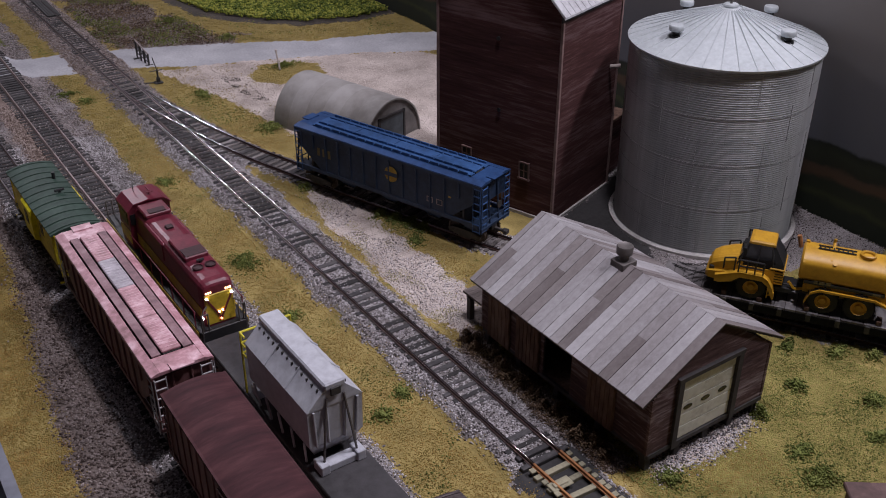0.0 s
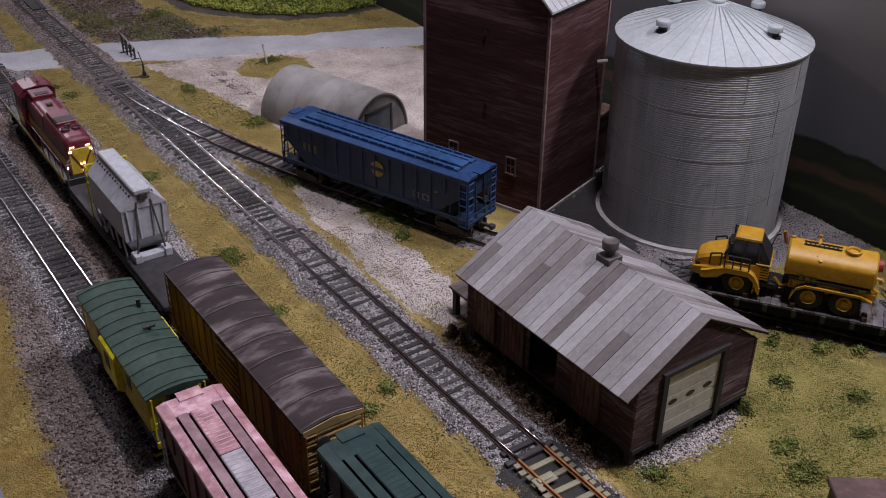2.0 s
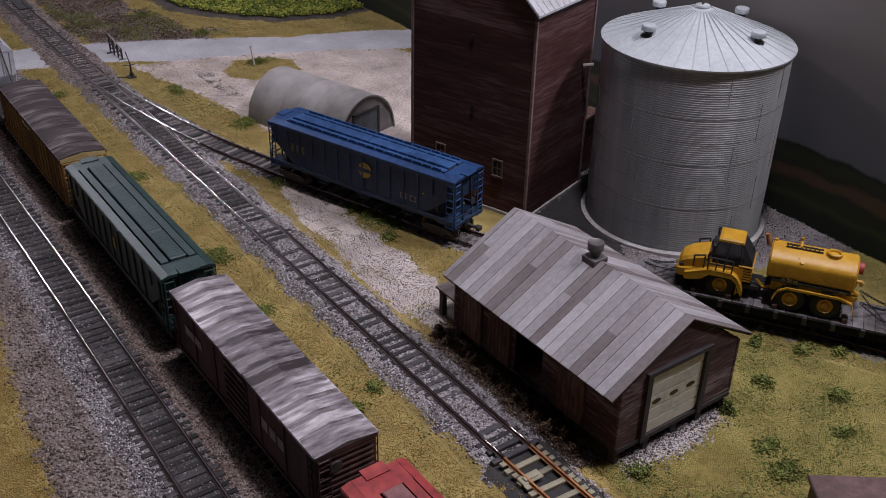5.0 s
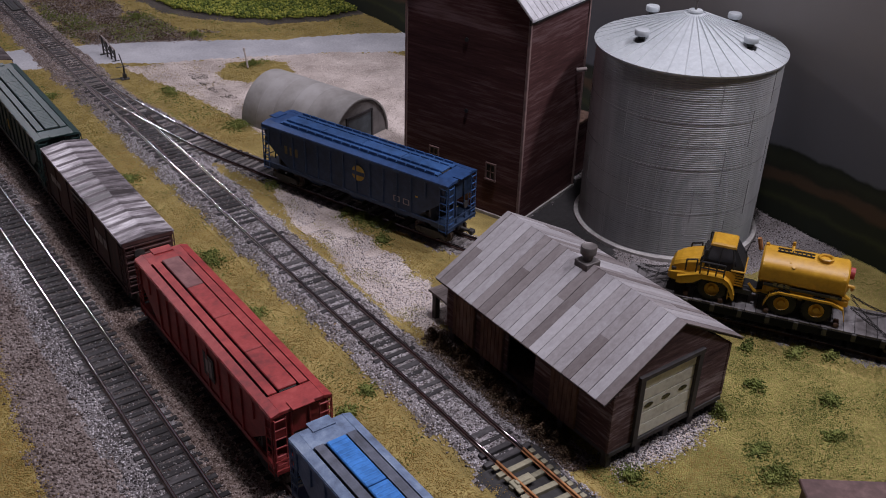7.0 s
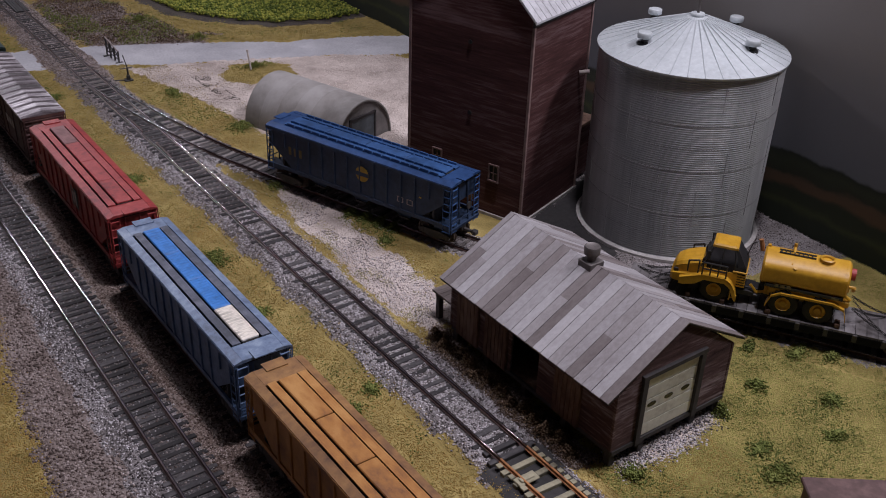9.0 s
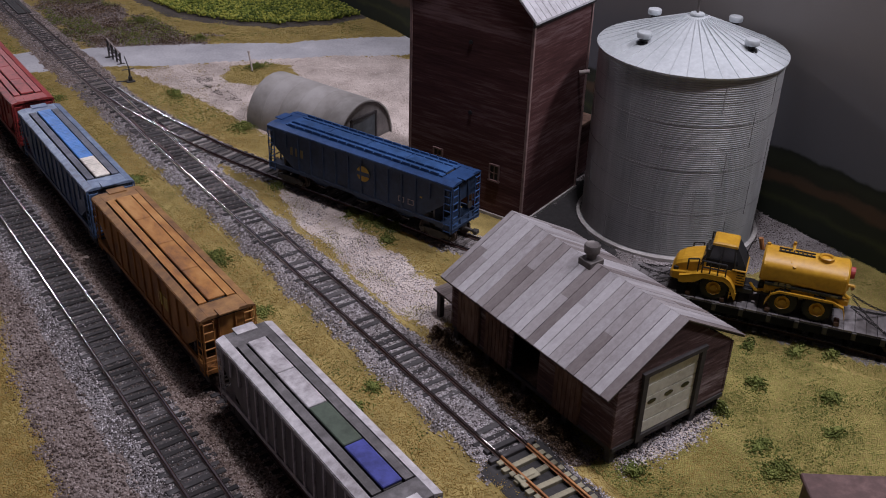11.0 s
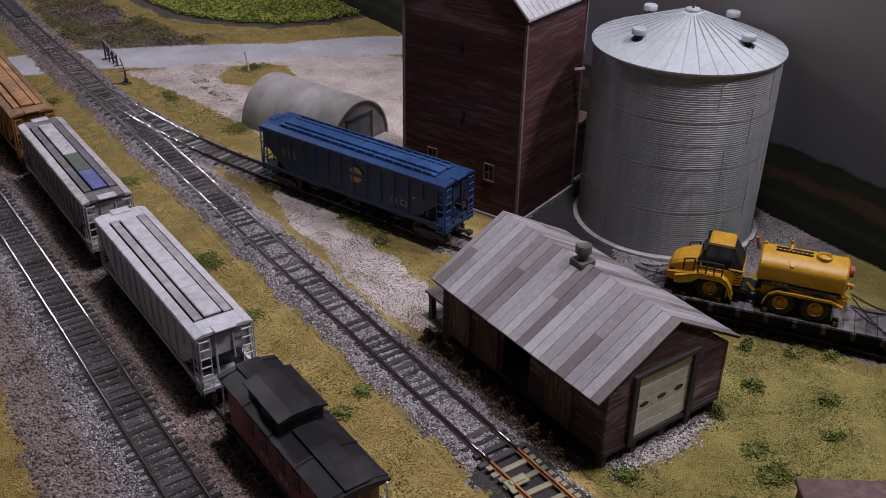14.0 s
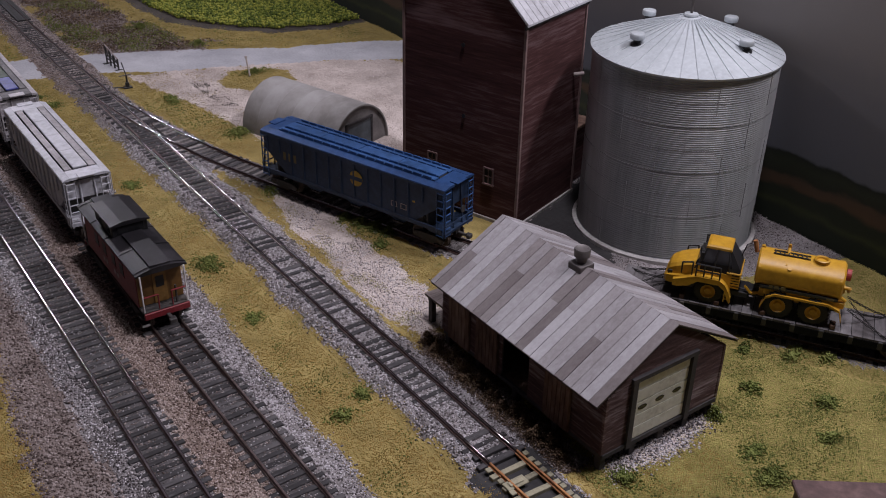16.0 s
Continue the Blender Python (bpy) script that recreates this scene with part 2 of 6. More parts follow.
ROAD = [(30, 1075), (160, 1031), (248, 1007), (353, 965), (430, 923), (489, 908), (560, 878), (560, 822), (516, 828), (462, 859), (408, 879), (356, 899), (302, 914), (241, 946), (159, 968), (30, 1010)]
LOT = [(262, 925), (276, 868), (292, 806), (300, 762), (304, 728), (310, 690), (318, 640), (345, 560), (560, 560), (560, 822), (516, 828), (462, 859), (408, 879), (356, 899), (302, 914)]
DRIVE = [(266, 606), (272, 618), (280, 618), (290, 592), (289, 550), (290, 516), (293, 491), (292, 461), (294, 431), (290, 400), (262, 398), (256, 430), (255, 476), (259, 516), (258, 555)]
FIELD = [(346, 1500), (346, 1189), (350, 1142), (360, 1071), (403, 1009), (451, 970), (515, 954), (560, 960), (560, 1500)]
YARD = [(352, 470), (352, 440), (385, 405), (398, 372), (425, 348), (470, 338), (560, 318), (560, 560), (400, 560), (385, 478)]
# ground between elevator and bin, coloured near black for the shade there
BIN_SHADE = [(386, 468), (470, 508), (560, 508), (560, 470), (440, 470), (428, 440), (418, 400), (398, 405), (390, 440)]
APRON = [(274, 246), (300, 243), (344, 249), (354, 258), (352, 268), (274, 262)]
ISLAND = [(332, 865), (354, 883), (383, 878), (405, 854), (398, 827), (378, 818), (350, 821), (333, 840)]
CORNER = [(500, 850), (560, 840), (560, 780), (520, 800)]
SCRUB = [(244, 1420), (244, 985), (262, 968), (335, 950), (372, 972), (352, 1010), (330, 1070), (316, 1160), (318, 1420)]
SHADE = [(250, 262), (272, 262), (272, 405), (262, 398), (252, 380)]


def cover(x, y):
    """Kind of ground cover: 0 turf, 1 ballast, 2 brown gravel, 3 dirt, 4 pale gravel, 5 road, 6 soil, 7 board and
    painted bin shade, 8 weeds.
    """
    x, y = np.asarray(x, float), np.asarray(y, float)
    wx = x + 5 * (vnoise(x, y, 11) - 0.5) + 2.5 * (vnoise(x + 90, y, 4) - 0.5)
    wy = y + 7 * (vnoise(x, y + 70, 12) - 0.5) + 3 * (vnoise(x, y + 33, 4) - 0.5)
    k = np.zeros(x.shape, int)
    k[inside(SHADE, wx, wy)] = 3
    k[inside(SCRUB, x + 30 * (vnoise(x, y, 23) - 0.5) + 3 * (wx - x), y + 34 * (vnoise(x + 40, y, 25) - 0.5) + 2 * (wy - y))] = 3
    for poly, v in ((LOT, 4), (DRIVE, 4), (YARD, 1), (BIN_SHADE, 7), (APRON, 4), (ISLAND, 0), (CORNER, 0)):
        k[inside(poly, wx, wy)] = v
    left = 44 + 10 * (y - 420) / 130 + 6 * (vnoise(x, y, 60) - 0.5)
    k[(wx > np.minimum(left, 62)) & (wx < 72)] = 3
    k[(wx >= 71) & (wx < 112)] = 1
    k[(wx >= 108) & (wx < mid_line(y) - 8)] = 2
    k[(wx >= mid_line(y) - 8) & (wx < 172 + 3 * (vnoise(x, y, 30) - .5))] = 1
    k[np.minimum(abs(x - near_line(y)), abs(x - mid_line(y))) < 10.5] = 8
    k[(abs(wx - side_line(y)) < 20) | ((wx > 228) & (wx < 250) & (y < 640))] = 1
    k[spur_gap(wx, wy) < 15] = 1
    k[(abs(x - side_line(y)) < 9) & (y > 590)] = 8
    k[(spur_gap(x, y) < 9) & (y > 620)] = 8
    k[inside(ROAD, wx * 0.3 + x * 0.7, wy * 0.3 + y * 0.7)] = 5
    k[(abs(wx - side_line(y)) < 23) & (wy > 900)] = 2
    k[inside(FIELD, wx, wy)] = 6
    k[(y < 288 + 6 * (vnoise(x, y, 9) - .5)) & (wx > 211 + 0.1 * (y - 240)) & (wx < 252)] = 7
    return k


def granules(name, x, y, z, r, material, parent=None, flat=0.8, label="", category="", small=False):
    """Many small uneven grains in one mesh, eight-sided or, when small, four-sided."""
    n = len(x)
    unit = np.array([(1, 0, 0), (0, 1, 0), (-1, 0, 0), (0, -1, 0), (0, 0, 1), (0, 0, -1)], float)
    tris = np.array([(0, 1, 4), (1, 2, 4), (2, 3, 4), (3, 0, 4), (1, 0, 5), (2, 1, 5), (3, 2, 5), (0, 3, 5)])
    if small:
        unit = np.array([(1, 0, -0.3), (-0.5, 0.87, -0.3), (-0.5, -0.87, -0.3), (0.1, 0.1, 1.1)])
        tris = np.array([(0, 1, 3), (1, 2, 3), (2, 0, 3), (0, 2, 1)])
    nv, nf = len(unit), len(tris)
    a = rng.random(n) * math.tau
    c, s = np.cos(a), np.sin(a)
    v = unit[None] * (0.65 + 0.7 * rng.random((n, nv, 1))) * np.asarray(r).reshape(-1, 1, 1)
    w = np.stack([v[..., 0] * c[:, None] - v[..., 1] * s[:, None], v[..., 0] * s[:, None] + v[..., 1] * c[:, None], v[..., 2] * flat], -1)
    w[..., :2] += (rng.random((n, 1, 2)) - 0.5) * np.asarray(r).reshape(-1, 1, 1) * 0.4
    tilt = (rng.random((n, 1)) - 0.5) * (0.3 if small else 1.2)
    w[..., 2] += w[..., 0] * tilt
    w += np.stack([x, y, z], -1)[:, None, :]
    me = bpy.data.meshes.new(name)
    me.vertices.add(n * nv)
    me.vertices.foreach_set("co", (w * U).astype(np.float32).ravel())
    f = (tris[None] + nv * np.arange(n)[:, None, None]).reshape(-1)
    me.loops.add(len(f))
    me.loops.foreach_set("vertex_index", f.astype(np.int32))
    me.polygons.add(n * nf)
    me.polygons.foreach_set("loop_start", np.arange(0, n * nf * 3, 3, dtype=np.int32))
    me.update(calc_edges=True)
    me.materials.append(material)
    ob = new(name, me)
    if parent:
        ob.parent = parent
    return tagged(ob, label, category)

# ---- the ground ----


def sheet(name, xs, ys, materials, label):
    gx, gy = np.meshgrid(xs, ys)
    co = np.stack([gx, gy, height(gx, gy)], -1).reshape(-1, 3) * U
    nx, ny = len(xs), len(ys)
    i = (np.arange(ny - 1)[:, None] * nx + np.arange(nx - 1)[None]).ravel()
    quads = np.stack([i, i + 1, i + nx + 1, i + nx], -1)
    me = bpy.data.meshes.new(name)
    me.vertices.add(len(co))
    me.vertices.foreach_set("co", co.astype(np.float32).ravel())
    me.loops.add(quads.size)
    me.loops.foreach_set("vertex_index", quads.astype(np.int32).ravel())
    me.polygons.add(len(quads))
    me.polygons.foreach_set("loop_start", np.arange(0, quads.size, 4, dtype=np.int32))
    for m in materials:
        me.materials.append(m)
    cx, cy = (xs[1:] + xs[:-1]) / 2, (ys[1:] + ys[:-1]) / 2
    kx, ky = np.meshgrid(cx, cy)
    me.polygons.foreach_set("material_index", cover(kx, ky).ravel().astype(np.int32))
    me.polygons.foreach_set("use_smooth", np.ones(len(quads), bool))
    me.update(calc_edges=True)
    return tagged(new(name, me), label, "ground", kind="structure")


YS = np.concatenate([np.arange(-1700, 140, 40.0), np.arange(140, 760, 2.2), np.arange(760, 1260, 3.2), np.arange(1260, 2700, 40.0)])
ground = sheet("ground", np.arange(17, 556.1, 2.4), YS,
               [M["grass"], M["ballast"], M["brown_gravel"], M["dirt"], M["gravel"], M["road"], M["soil"], M["board_shade"], M["dark_bed"]],
               "layout surface of dry turf, ballast, pale gravel and dirt")

# the layout's front edge, the painted backdrop and the dim room round them
M["fascia"] = mat("grey_blue_fascia", (0.16, 0.17, 0.21), None, None, 0.6, 60, 6, 0.05)
M["room"] = mat("dim_room_paint", (0.30, 0.28, 0.30), None, None, 0.9, 30, 3, 0.05)
M["carpet"] = mat("dark_carpet", (0.06, 0.06, 0.07), None, None, 0.95, 300, 5, 0.2)
fascia = tagged(part("layout_fascia", boxes((11, 17, -1700, 2700, -120, 1.0)), M["fascia"], None), "grey-blue painted board along the layout edge", "fascia", kind="structure")


def painted_backdrop():
    m = bpy.data.materials.new("painted_backdrop")
    m.use_nodes = True
    n, k = m.node_tree.nodes, m.node_tree.links.new
    b = n["Principled BSDF"]
    b.inputs["Roughness"].default_value = 0.85
    tc, sep = n.new("ShaderNodeTexCoord"), n.new("ShaderNodeSeparateXYZ")
    k(tc.outputs["Object"], sep.inputs[0])
    wob = n.new("ShaderNodeTexNoise")
    wob.inputs["Scale"].default_value, wob.inputs["Detail"].default_value = 14, 7
    mp = n.new("ShaderNodeMapping")
    mp.inputs["Scale"].default_value = (1, 1, 2.2)
    k(tc.outputs["Object"], mp.inputs[0])
    k(mp.outputs[0], wob.inputs["Vector"])
    z = n.new("ShaderNodeMath")
    z.operation = "MULTIPLY_ADD"
    z.inputs[1].default_value = 0.022
    k(wob.outputs["Fac"], z.inputs[0])
    tuft = n.new("ShaderNodeTexNoise")
    tuft.inputs["Scale"].default_value, tuft.inputs["Detail"].default_value = 45, 3
    low = n.new("ShaderNodeMath")
    low.operation = "MULTIPLY_ADD"
    low.inputs[1].default_value = -0.010
    k(tc.outputs["Object"], tuft.inputs["Vector"])
    k(tuft.outputs["Fac"], low.inputs[0])
    k(sep.outputs["Z"], low.inputs[2])
    k(low.outputs[0], z.inputs[2])
    rng_ = n.new("ShaderNodeMapRange")
    rng_.inputs["From Min"].default_value, rng_.inputs["From Max"].default_value = 0.006, 0.306
    k(z.outputs[0], rng_.inputs[0])
    ramp = n.new("ShaderNodeValToRGB")
    ramp.color_ramp.elements[0].color = (0.010, 0.016, 0.007, 1)
    ramp.color_ramp.elements[1].color = (0.34, 0.31, 0.30, 1)
    for p, c in ((0.04, (0.012, 0.018, 0.008)), (0.055, (0.034, 0.040, 0.012)), (0.07, (0.016, 0.022, 0.009)), (0.10, (0.014, 0.02, 0.009)), (0.115, (0.075, 0.042, 0.022)),
                 (0.135, (0.07, 0.042, 0.024)), (0.145, (0.014, 0.018, 0.009)), (0.165, (0.02, 0.025, 0.012)), (0.185, (0.01, 0.014, 0.008)), (0.193, (0.10, 0.105, 0.125)), (0.34, (0.125, 0.125, 0.14)), (0.5, (0.20, 0.185, 0.18))):
        e = ramp.color_ramp.elements.new(p)
        e.color = (*c, 1)
    k(rng_.outputs[0], ramp.inputs[0])
    k(ramp.outputs[0], b.inputs["Base Color"])
    return m


M["backdrop"] = painted_backdrop()
backdrop = tagged(part("backdrop", boxes((556, 562, -1700, 2700, -120, 240)), M["backdrop"], None), "painted backdrop board with dark fields under grey sky", "backdrop", kind="structure")
for name, row in (("wall_south", (-1500, 1200, -1740, -1700, -900, 1300)), ("wall_north", (-1500, 1200, 2700, 2740, -900, 1300)),
                  ("wall_west", (-1540, -1500, -1740, 2740, -900, 1300)), ("wall_east", (1200, 1240, -1740, 2740, -900, 1300))):
    tagged(part(name, boxes(row), M["room"], None), "plain dim room wall", "wall", kind="structure")
tagged(part("ceiling", boxes((-1540, 1240, -1740, 2740, 1300, 1340)), M["room"], None), "plain dim ceiling", "ceiling", kind="structure")
tagged(part("floor", boxes((-1540, 1240, -1740, 2740, -940, -900)), M["carpet"], None), "dark carpeted floor", "floor", kind="structure")


# ---- loose ground cover ----


def scatter(n, x0, x1, y0, y1):
    return x0 + (x1 - x0) * rng.random(n), y0 + (y1 - y0) * rng.random(n)


def strew(name, n, area, kind, r0, r1, material, label, lift=0.2, keep=None, small=False, tall=0.0, loose=None):
    x, y = scatter(n, *area)
    loose = loose or (3.4 if kind in (0, 3, 4) else 1.8)
    on = cover(x + rng.normal(0, loose, n), y + rng.normal(0, loose, n)) == kind
    if kind != 5:
        on &= ~((cover(x, y) == 5) & (rng.random(n) > 0.04))
    d = np.minimum(track_gap(x, y), spur_gap(x, y))
    if kind != 5:
        on &= abs(d - 8.25) > 1.5
    if keep is not None:
        on &= keep(x, y)
    x, y = x[on], y[on]
    r = r0 + (r1 - r0) * rng.random(len(x)) ** 2
    return tagged(granules(name, x, y, height(x, y) + lift * r + tall * rng.random(len(x)) ** 1.5, r, material, None, 0.24 if small and not tall else 0.75, small=small), label, "ground cover", kind="stuff")


strew("ballast_stones", 150000, (70, 260, 190, 800), 1, 0.38, 0.85, M["stone"], "loose grey and white ballast stones")
strew("ballast_stones", 60000, (70, 300, 800, 1220), 1, 0.5, 0.9, M["far_stone"], "dusty brown-grey ballast stones")
strew("ballast_stones", 30000, (228, 470, 215, 800), 1, 0.38, 0.8, M["stone"], "loose grey and white ballast stones", keep=lambda x, y: (x > 253) & ((x < 352) | (y > 560)))
strew("track_fill", 30000, (80, 250, 200, 900), 8, 0.4, 0.8, M["dirt_bit"], "dark grit between the ties", 0.1)
strew("drive_stones", 15000, (248, 306, 390, 640), 4, 0.25, 0.6, M["stone"], "grey stones worked into the gravel drive", keep=lambda x, y: vnoise(x, y, 18) > 0.35)
strew("tie_grit", 26000, (80, 250, 200, 900), 8, 0.3, 0.55, M["stone"], "pale grit lying among the ties", 0.9)
strew("apron_stones", 5000, (270, 358, 238, 270), 4, 0.4, 0.9, M["stone"], "white and grey stones before the shed door")
strew("brown_ballast", 16000, (185, 250, 900, 1240), 2, 0.5, 0.95, M["far_stone"], "brown-grey ballast on the far siding")
strew("brown_ballast", 32000, (100, 135, 200, 900), 2, 0.45, 0.9, M["brown_stone"], "fine brown ballast between the main tracks")
strew("dirt_crumbs", 16000, (38, 75, 300, 800), 3, 0.4, 1.2, M["dirt_bit"], "crumbled grey-brown dirt")
strew("pale_gravel", 60000, (248, 556, 220, 940), 4, 0.3, 0.75, M["gravel_bit"], "pale pinkish crushed gravel")
strew("turf_bits", 34000, (17, 60, 300, 700), 0, 0.4, 0.8, M["grass_bit"], "dry yellow ground foam turf", small=True)
strew("ochre_turf", 34000, (17, 60, 300, 700), 0, 0.4, 0.8, M["ochre_bit"], "ochre brown patches in the turf", 0.3, lambda x, y: vnoise(x, y, 14) > 0.9 * rng.random(len(x)), True)
patchy = lambda x, y: vnoise(x + 30, y, 26) + 0.4 * vnoise(x, y, 7) > 0.25 + 0.75 * rng.random(len(x))
strew("turf_bits", 115000, (165, 330, 190, 760), 0, 0.3, 0.6, M["grass_bit"], "dry yellow ground foam turf", small=True)
strew("ochre_turf", 100000, (165, 330, 190, 760), 0, 0.3, 0.6, M["ochre_bit"], "ochre brown patches in the turf", 0.4, patchy, True)
strew("turf_bits", 160000, (262, 470, 150, 330), 0, 0.3, 0.65, M["pale_bit"], "dry green-yellow ground foam turf", small=True)
strew("turf_bits", 110000, (165, 556, 760, 1240), 0, 0.55, 1.0, M["grass_bit"], "dry yellow ground foam turf", small=True)
strew("turf_bits", 26000, (60, 200, 760, 1240), 0, 0.55, 1.0, M["grass_bit"], "dry yellow ground foam turf", small=True)
strew("weed_bits", 36000, (262, 480, 150, 330), 0, 0.35, 0.7, M["green_bit"], "mossy green patches in the turf", 0.9,
      lambda x, y: vnoise(x, y, 22) + 0.5 * vnoise(x, y, 7) + 0.5 * rng.random(len(x)) > 1.0, True)
strew("weed_bits", 40000, (165, 340, 250, 760), 0, 0.35, 0.8, M["green_bit"], "mossy green patches in the turf", 0.8,
      lambda x, y: vnoise(x + 50, y, 20) + 0.5 * vnoise(x, y, 6) + 0.5 * rng.random(len(x)) > 1.3, True)
strew("weed_bits", 26000, (165, 556, 760, 1240), 0, 0.8, 1.4, M["green_bit"], "mossy green patches in the turf", 0.3,
      lambda x, y: vnoise(x + 50, y, 24) + 0.5 * vnoise(x, y, 8) + 0.5 * rng.random(len(x)) > 1.25, True)
strew("dead_weeds", 22000, (246, 292, 258, 415), 3, 0.4, 0.9, M["dirt_bit"], "brown crumbled dirt below the shed platform", 0.3, None, True, 1.2, loose=1.0)
strew("dead_weeds", 24000, (246, 292, 258, 415), 3, 0.3, 0.7, M["dead_bit"], "brown dead weeds below the shed platform", 0.6, lambda x, y: vnoise(x, y, 9) > 0.35, True, 2.0, loose=1.6)
strew("dead_weeds", 2500, (250, 280, 262, 410), 3, 0.3, 0.7, M["dead_bit"], "brown dead weeds below the shed platform", 0.6, lambda x, y: vnoise(x, y, 12) > 0.5, True, 5.0)
strew("yard_stones", 30000, (350, 556, 300, 560), 1, 0.3, 0.7, M["yard_stone"], "grey yard gravel round the bin, coloured darker for shade")
strew("turf_bits", 30000, (470, 556, 150, 345), 0, 0.35, 0.7, M["pale_bit"], "dry green-yellow ground foam turf", small=True)
strew("drive_turf", 16000, (250, 300, 395, 625), 4, 0.3, 0.6, M["pale_bit"], "thin turf grown into the gravel drive", 0.5, lambda x, y: vnoise(x + 15, y * 0.5, 9) + 0.4 * rng.random(len(x)) > 0.88, True)
strew("drive_turf", 14000, (262, 360, 560, 925), 4, 0.4, 0.8, M["grass_bit"], "thin turf grown into the gravel lot", 0.5, lambda x, y: (vnoise(x + 15, y, 17) + 0.5 * rng.random(len(x)) > 1.0 - 0.35 * (x < 300)), True)
strew("lot_debris", 5000, (303, 328, 795, 876), 4, 0.4, 0.9, M["soil"], "dark crumbs strewn over the gravel lot", 0.2,
      lambda x, y: (abs((x - 315) + 0.04 * (y - 837)) < 5 + 3 * vnoise(x, y, 6)) & (vnoise(x, y, 8) + 0.6 * rng.random(len(x)) > 0.85), True)
strew("scrub_dirt", 26000, (240, 380, 940, 1240), 3, 0.6, 1.1, M["dirt_bit"], "crumbled brown dirt beside the field", 0.2)
strew("rough_weeds", 12000, (240, 380, 940, 1240), 3, 0.6, 1.3, M["dead_bit"], "brown scrub beside the field", 0.4, lambda x, y: vnoise(x, y, 16) + 0.5 * rng.random(len(x)) > 0.7, True, 2.4)
strew("rough_weeds", 16000, (240, 390, 940, 1240), 3, 0.6, 1.3, M["green_bit"], "mossy green scrub beside the field", 0.4, lambda x, y: vnoise(x + 9, y, 26) + 0.4 * rng.random(len(x)) > 0.75, True, 3.0)
strew("ochre_turf", 9000, (240, 380, 940, 1240), 3, 0.5, 1.0, M["ochre_bit"], "ochre tufts in the scrub", 0.4, lambda x, y: vnoise(x + 71, y, 20) + 0.4 * rng.random(len(x)) > 0.8, True)

# crop rows, leafy and uneven
cx, cy = scatter(30000, 340, 556, 950, 1250)
row = np.round((cx * 0.5 + cy * 0.87) / 7) * 7
shift = (row - (cx * 0.5 + cy * 0.87)) * 0.75
cx, cy = cx + shift * 0.5, cy + shift * 0.87
ok = inside([(360, 1500), (360, 1189), (364, 1142), (374, 1080), (410, 1022), (456, 984), (515, 968), (552, 972), (552, 1500)], cx, cy)
cx, cy = cx[ok], cy[ok]
tagged(granules("crop_plants", cx, cy, height(cx, cy) + 1.5 + 3.5 * rng.random(len(cx)), 1.0 + 1.2 * rng.random(len(cx)), M["crop_bit"]), "leafy yellow-green crop rows", "crops", kind="stuff")


def bush(x, y, rx, ry, h, n, material="green_bit", label="low ragged green foam bush in dry turf"):
    n = int(n * 1.7)
    ang, rad = rng.random(n) * math.tau, np.minimum(np.abs(rng.normal(0, 0.55, n)), 1.5)
    lump = 0.75 + 0.5 * vnoise(np.cos(ang) * 9 + x, np.sin(ang) * 9 + y, 4)
    bx, by = x + rx * rad * np.cos(ang) * lump, y + ry * rad * np.sin(ang) * lump
    top = 0.6 * h * np.clip(1 - rad ** 2, 0.05, 1) * (0.3 + 1.2 * vnoise(bx, by, 3.0))
    bz = height(bx, by) + top * rng.random(n) ** 0.6
    t = thing("bush", place(0, 0), label, "bush", "bushes on the turf")
    granules("foliage", bx, by, bz, 0.4 + 0.5 * rng.random(n), M[material], t, 0.9, small=True)


for b in ((189, 540, 13, 15, 6, 420), (186, 683, 9, 12, 4, 260), (187, 467, 7, 8, 4, 200), (205, 369, 7, 8, 4, 220), (187, 358, 9, 9, 4, 220), (294, 545, 6, 7, 5, 420), (299, 533, 7, 9, 6, 560), (304, 521, 8, 8, 6, 560), (308, 510, 7, 7, 5, 420), (297, 503, 6, 7, 3, 240),
          (296, 733, 15, 13, 9, 420), (385, 257, 7, 7, 8, 260), (409, 227, 9, 7, 6, 260), (386, 207, 7, 6, 5, 200), (337, 204, 14, 10, 6, 460), (428, 264, 9, 6, 4, 220),
          (410, 284, 7, 5, 4, 160), (350, 252, 5, 6, 9, 220), (278, 243, 9, 9, 6, 320), (371, 866, 18, 9, 8, 320), (325, 1066, 24, 22, 10, 420), (358, 978, 14, 8, 8, 260),
          (276, 836, 9, 16, 7, 300), (297, 610, 8, 14, 4, 260), (268, 612, 7, 12, 4, 200), (345, 222, 12, 8, 3, 260), (440, 250, 6, 5, 4, 120), (172, 905, 14, 10, 5, 240),
          (150, 1090, 12, 18, 7, 240), (182, 880, 10, 12, 4, 200), (322, 700, 8, 10, 5, 160)):
    bush(*b)
for i, y in enumerate((272, 281, 289, 300, 309, 318, 327, 339, 348, 357, 369, 378, 388)):
    bush(261.5 + 2.5 * math.sin(i * 2.1), y, 6 + (i * 5 % 3), 6.5, 8 + (i * 7 % 5), 330, "dead_bit", "brown dead weed clump beside the shed wall")


# ---- tracks ----


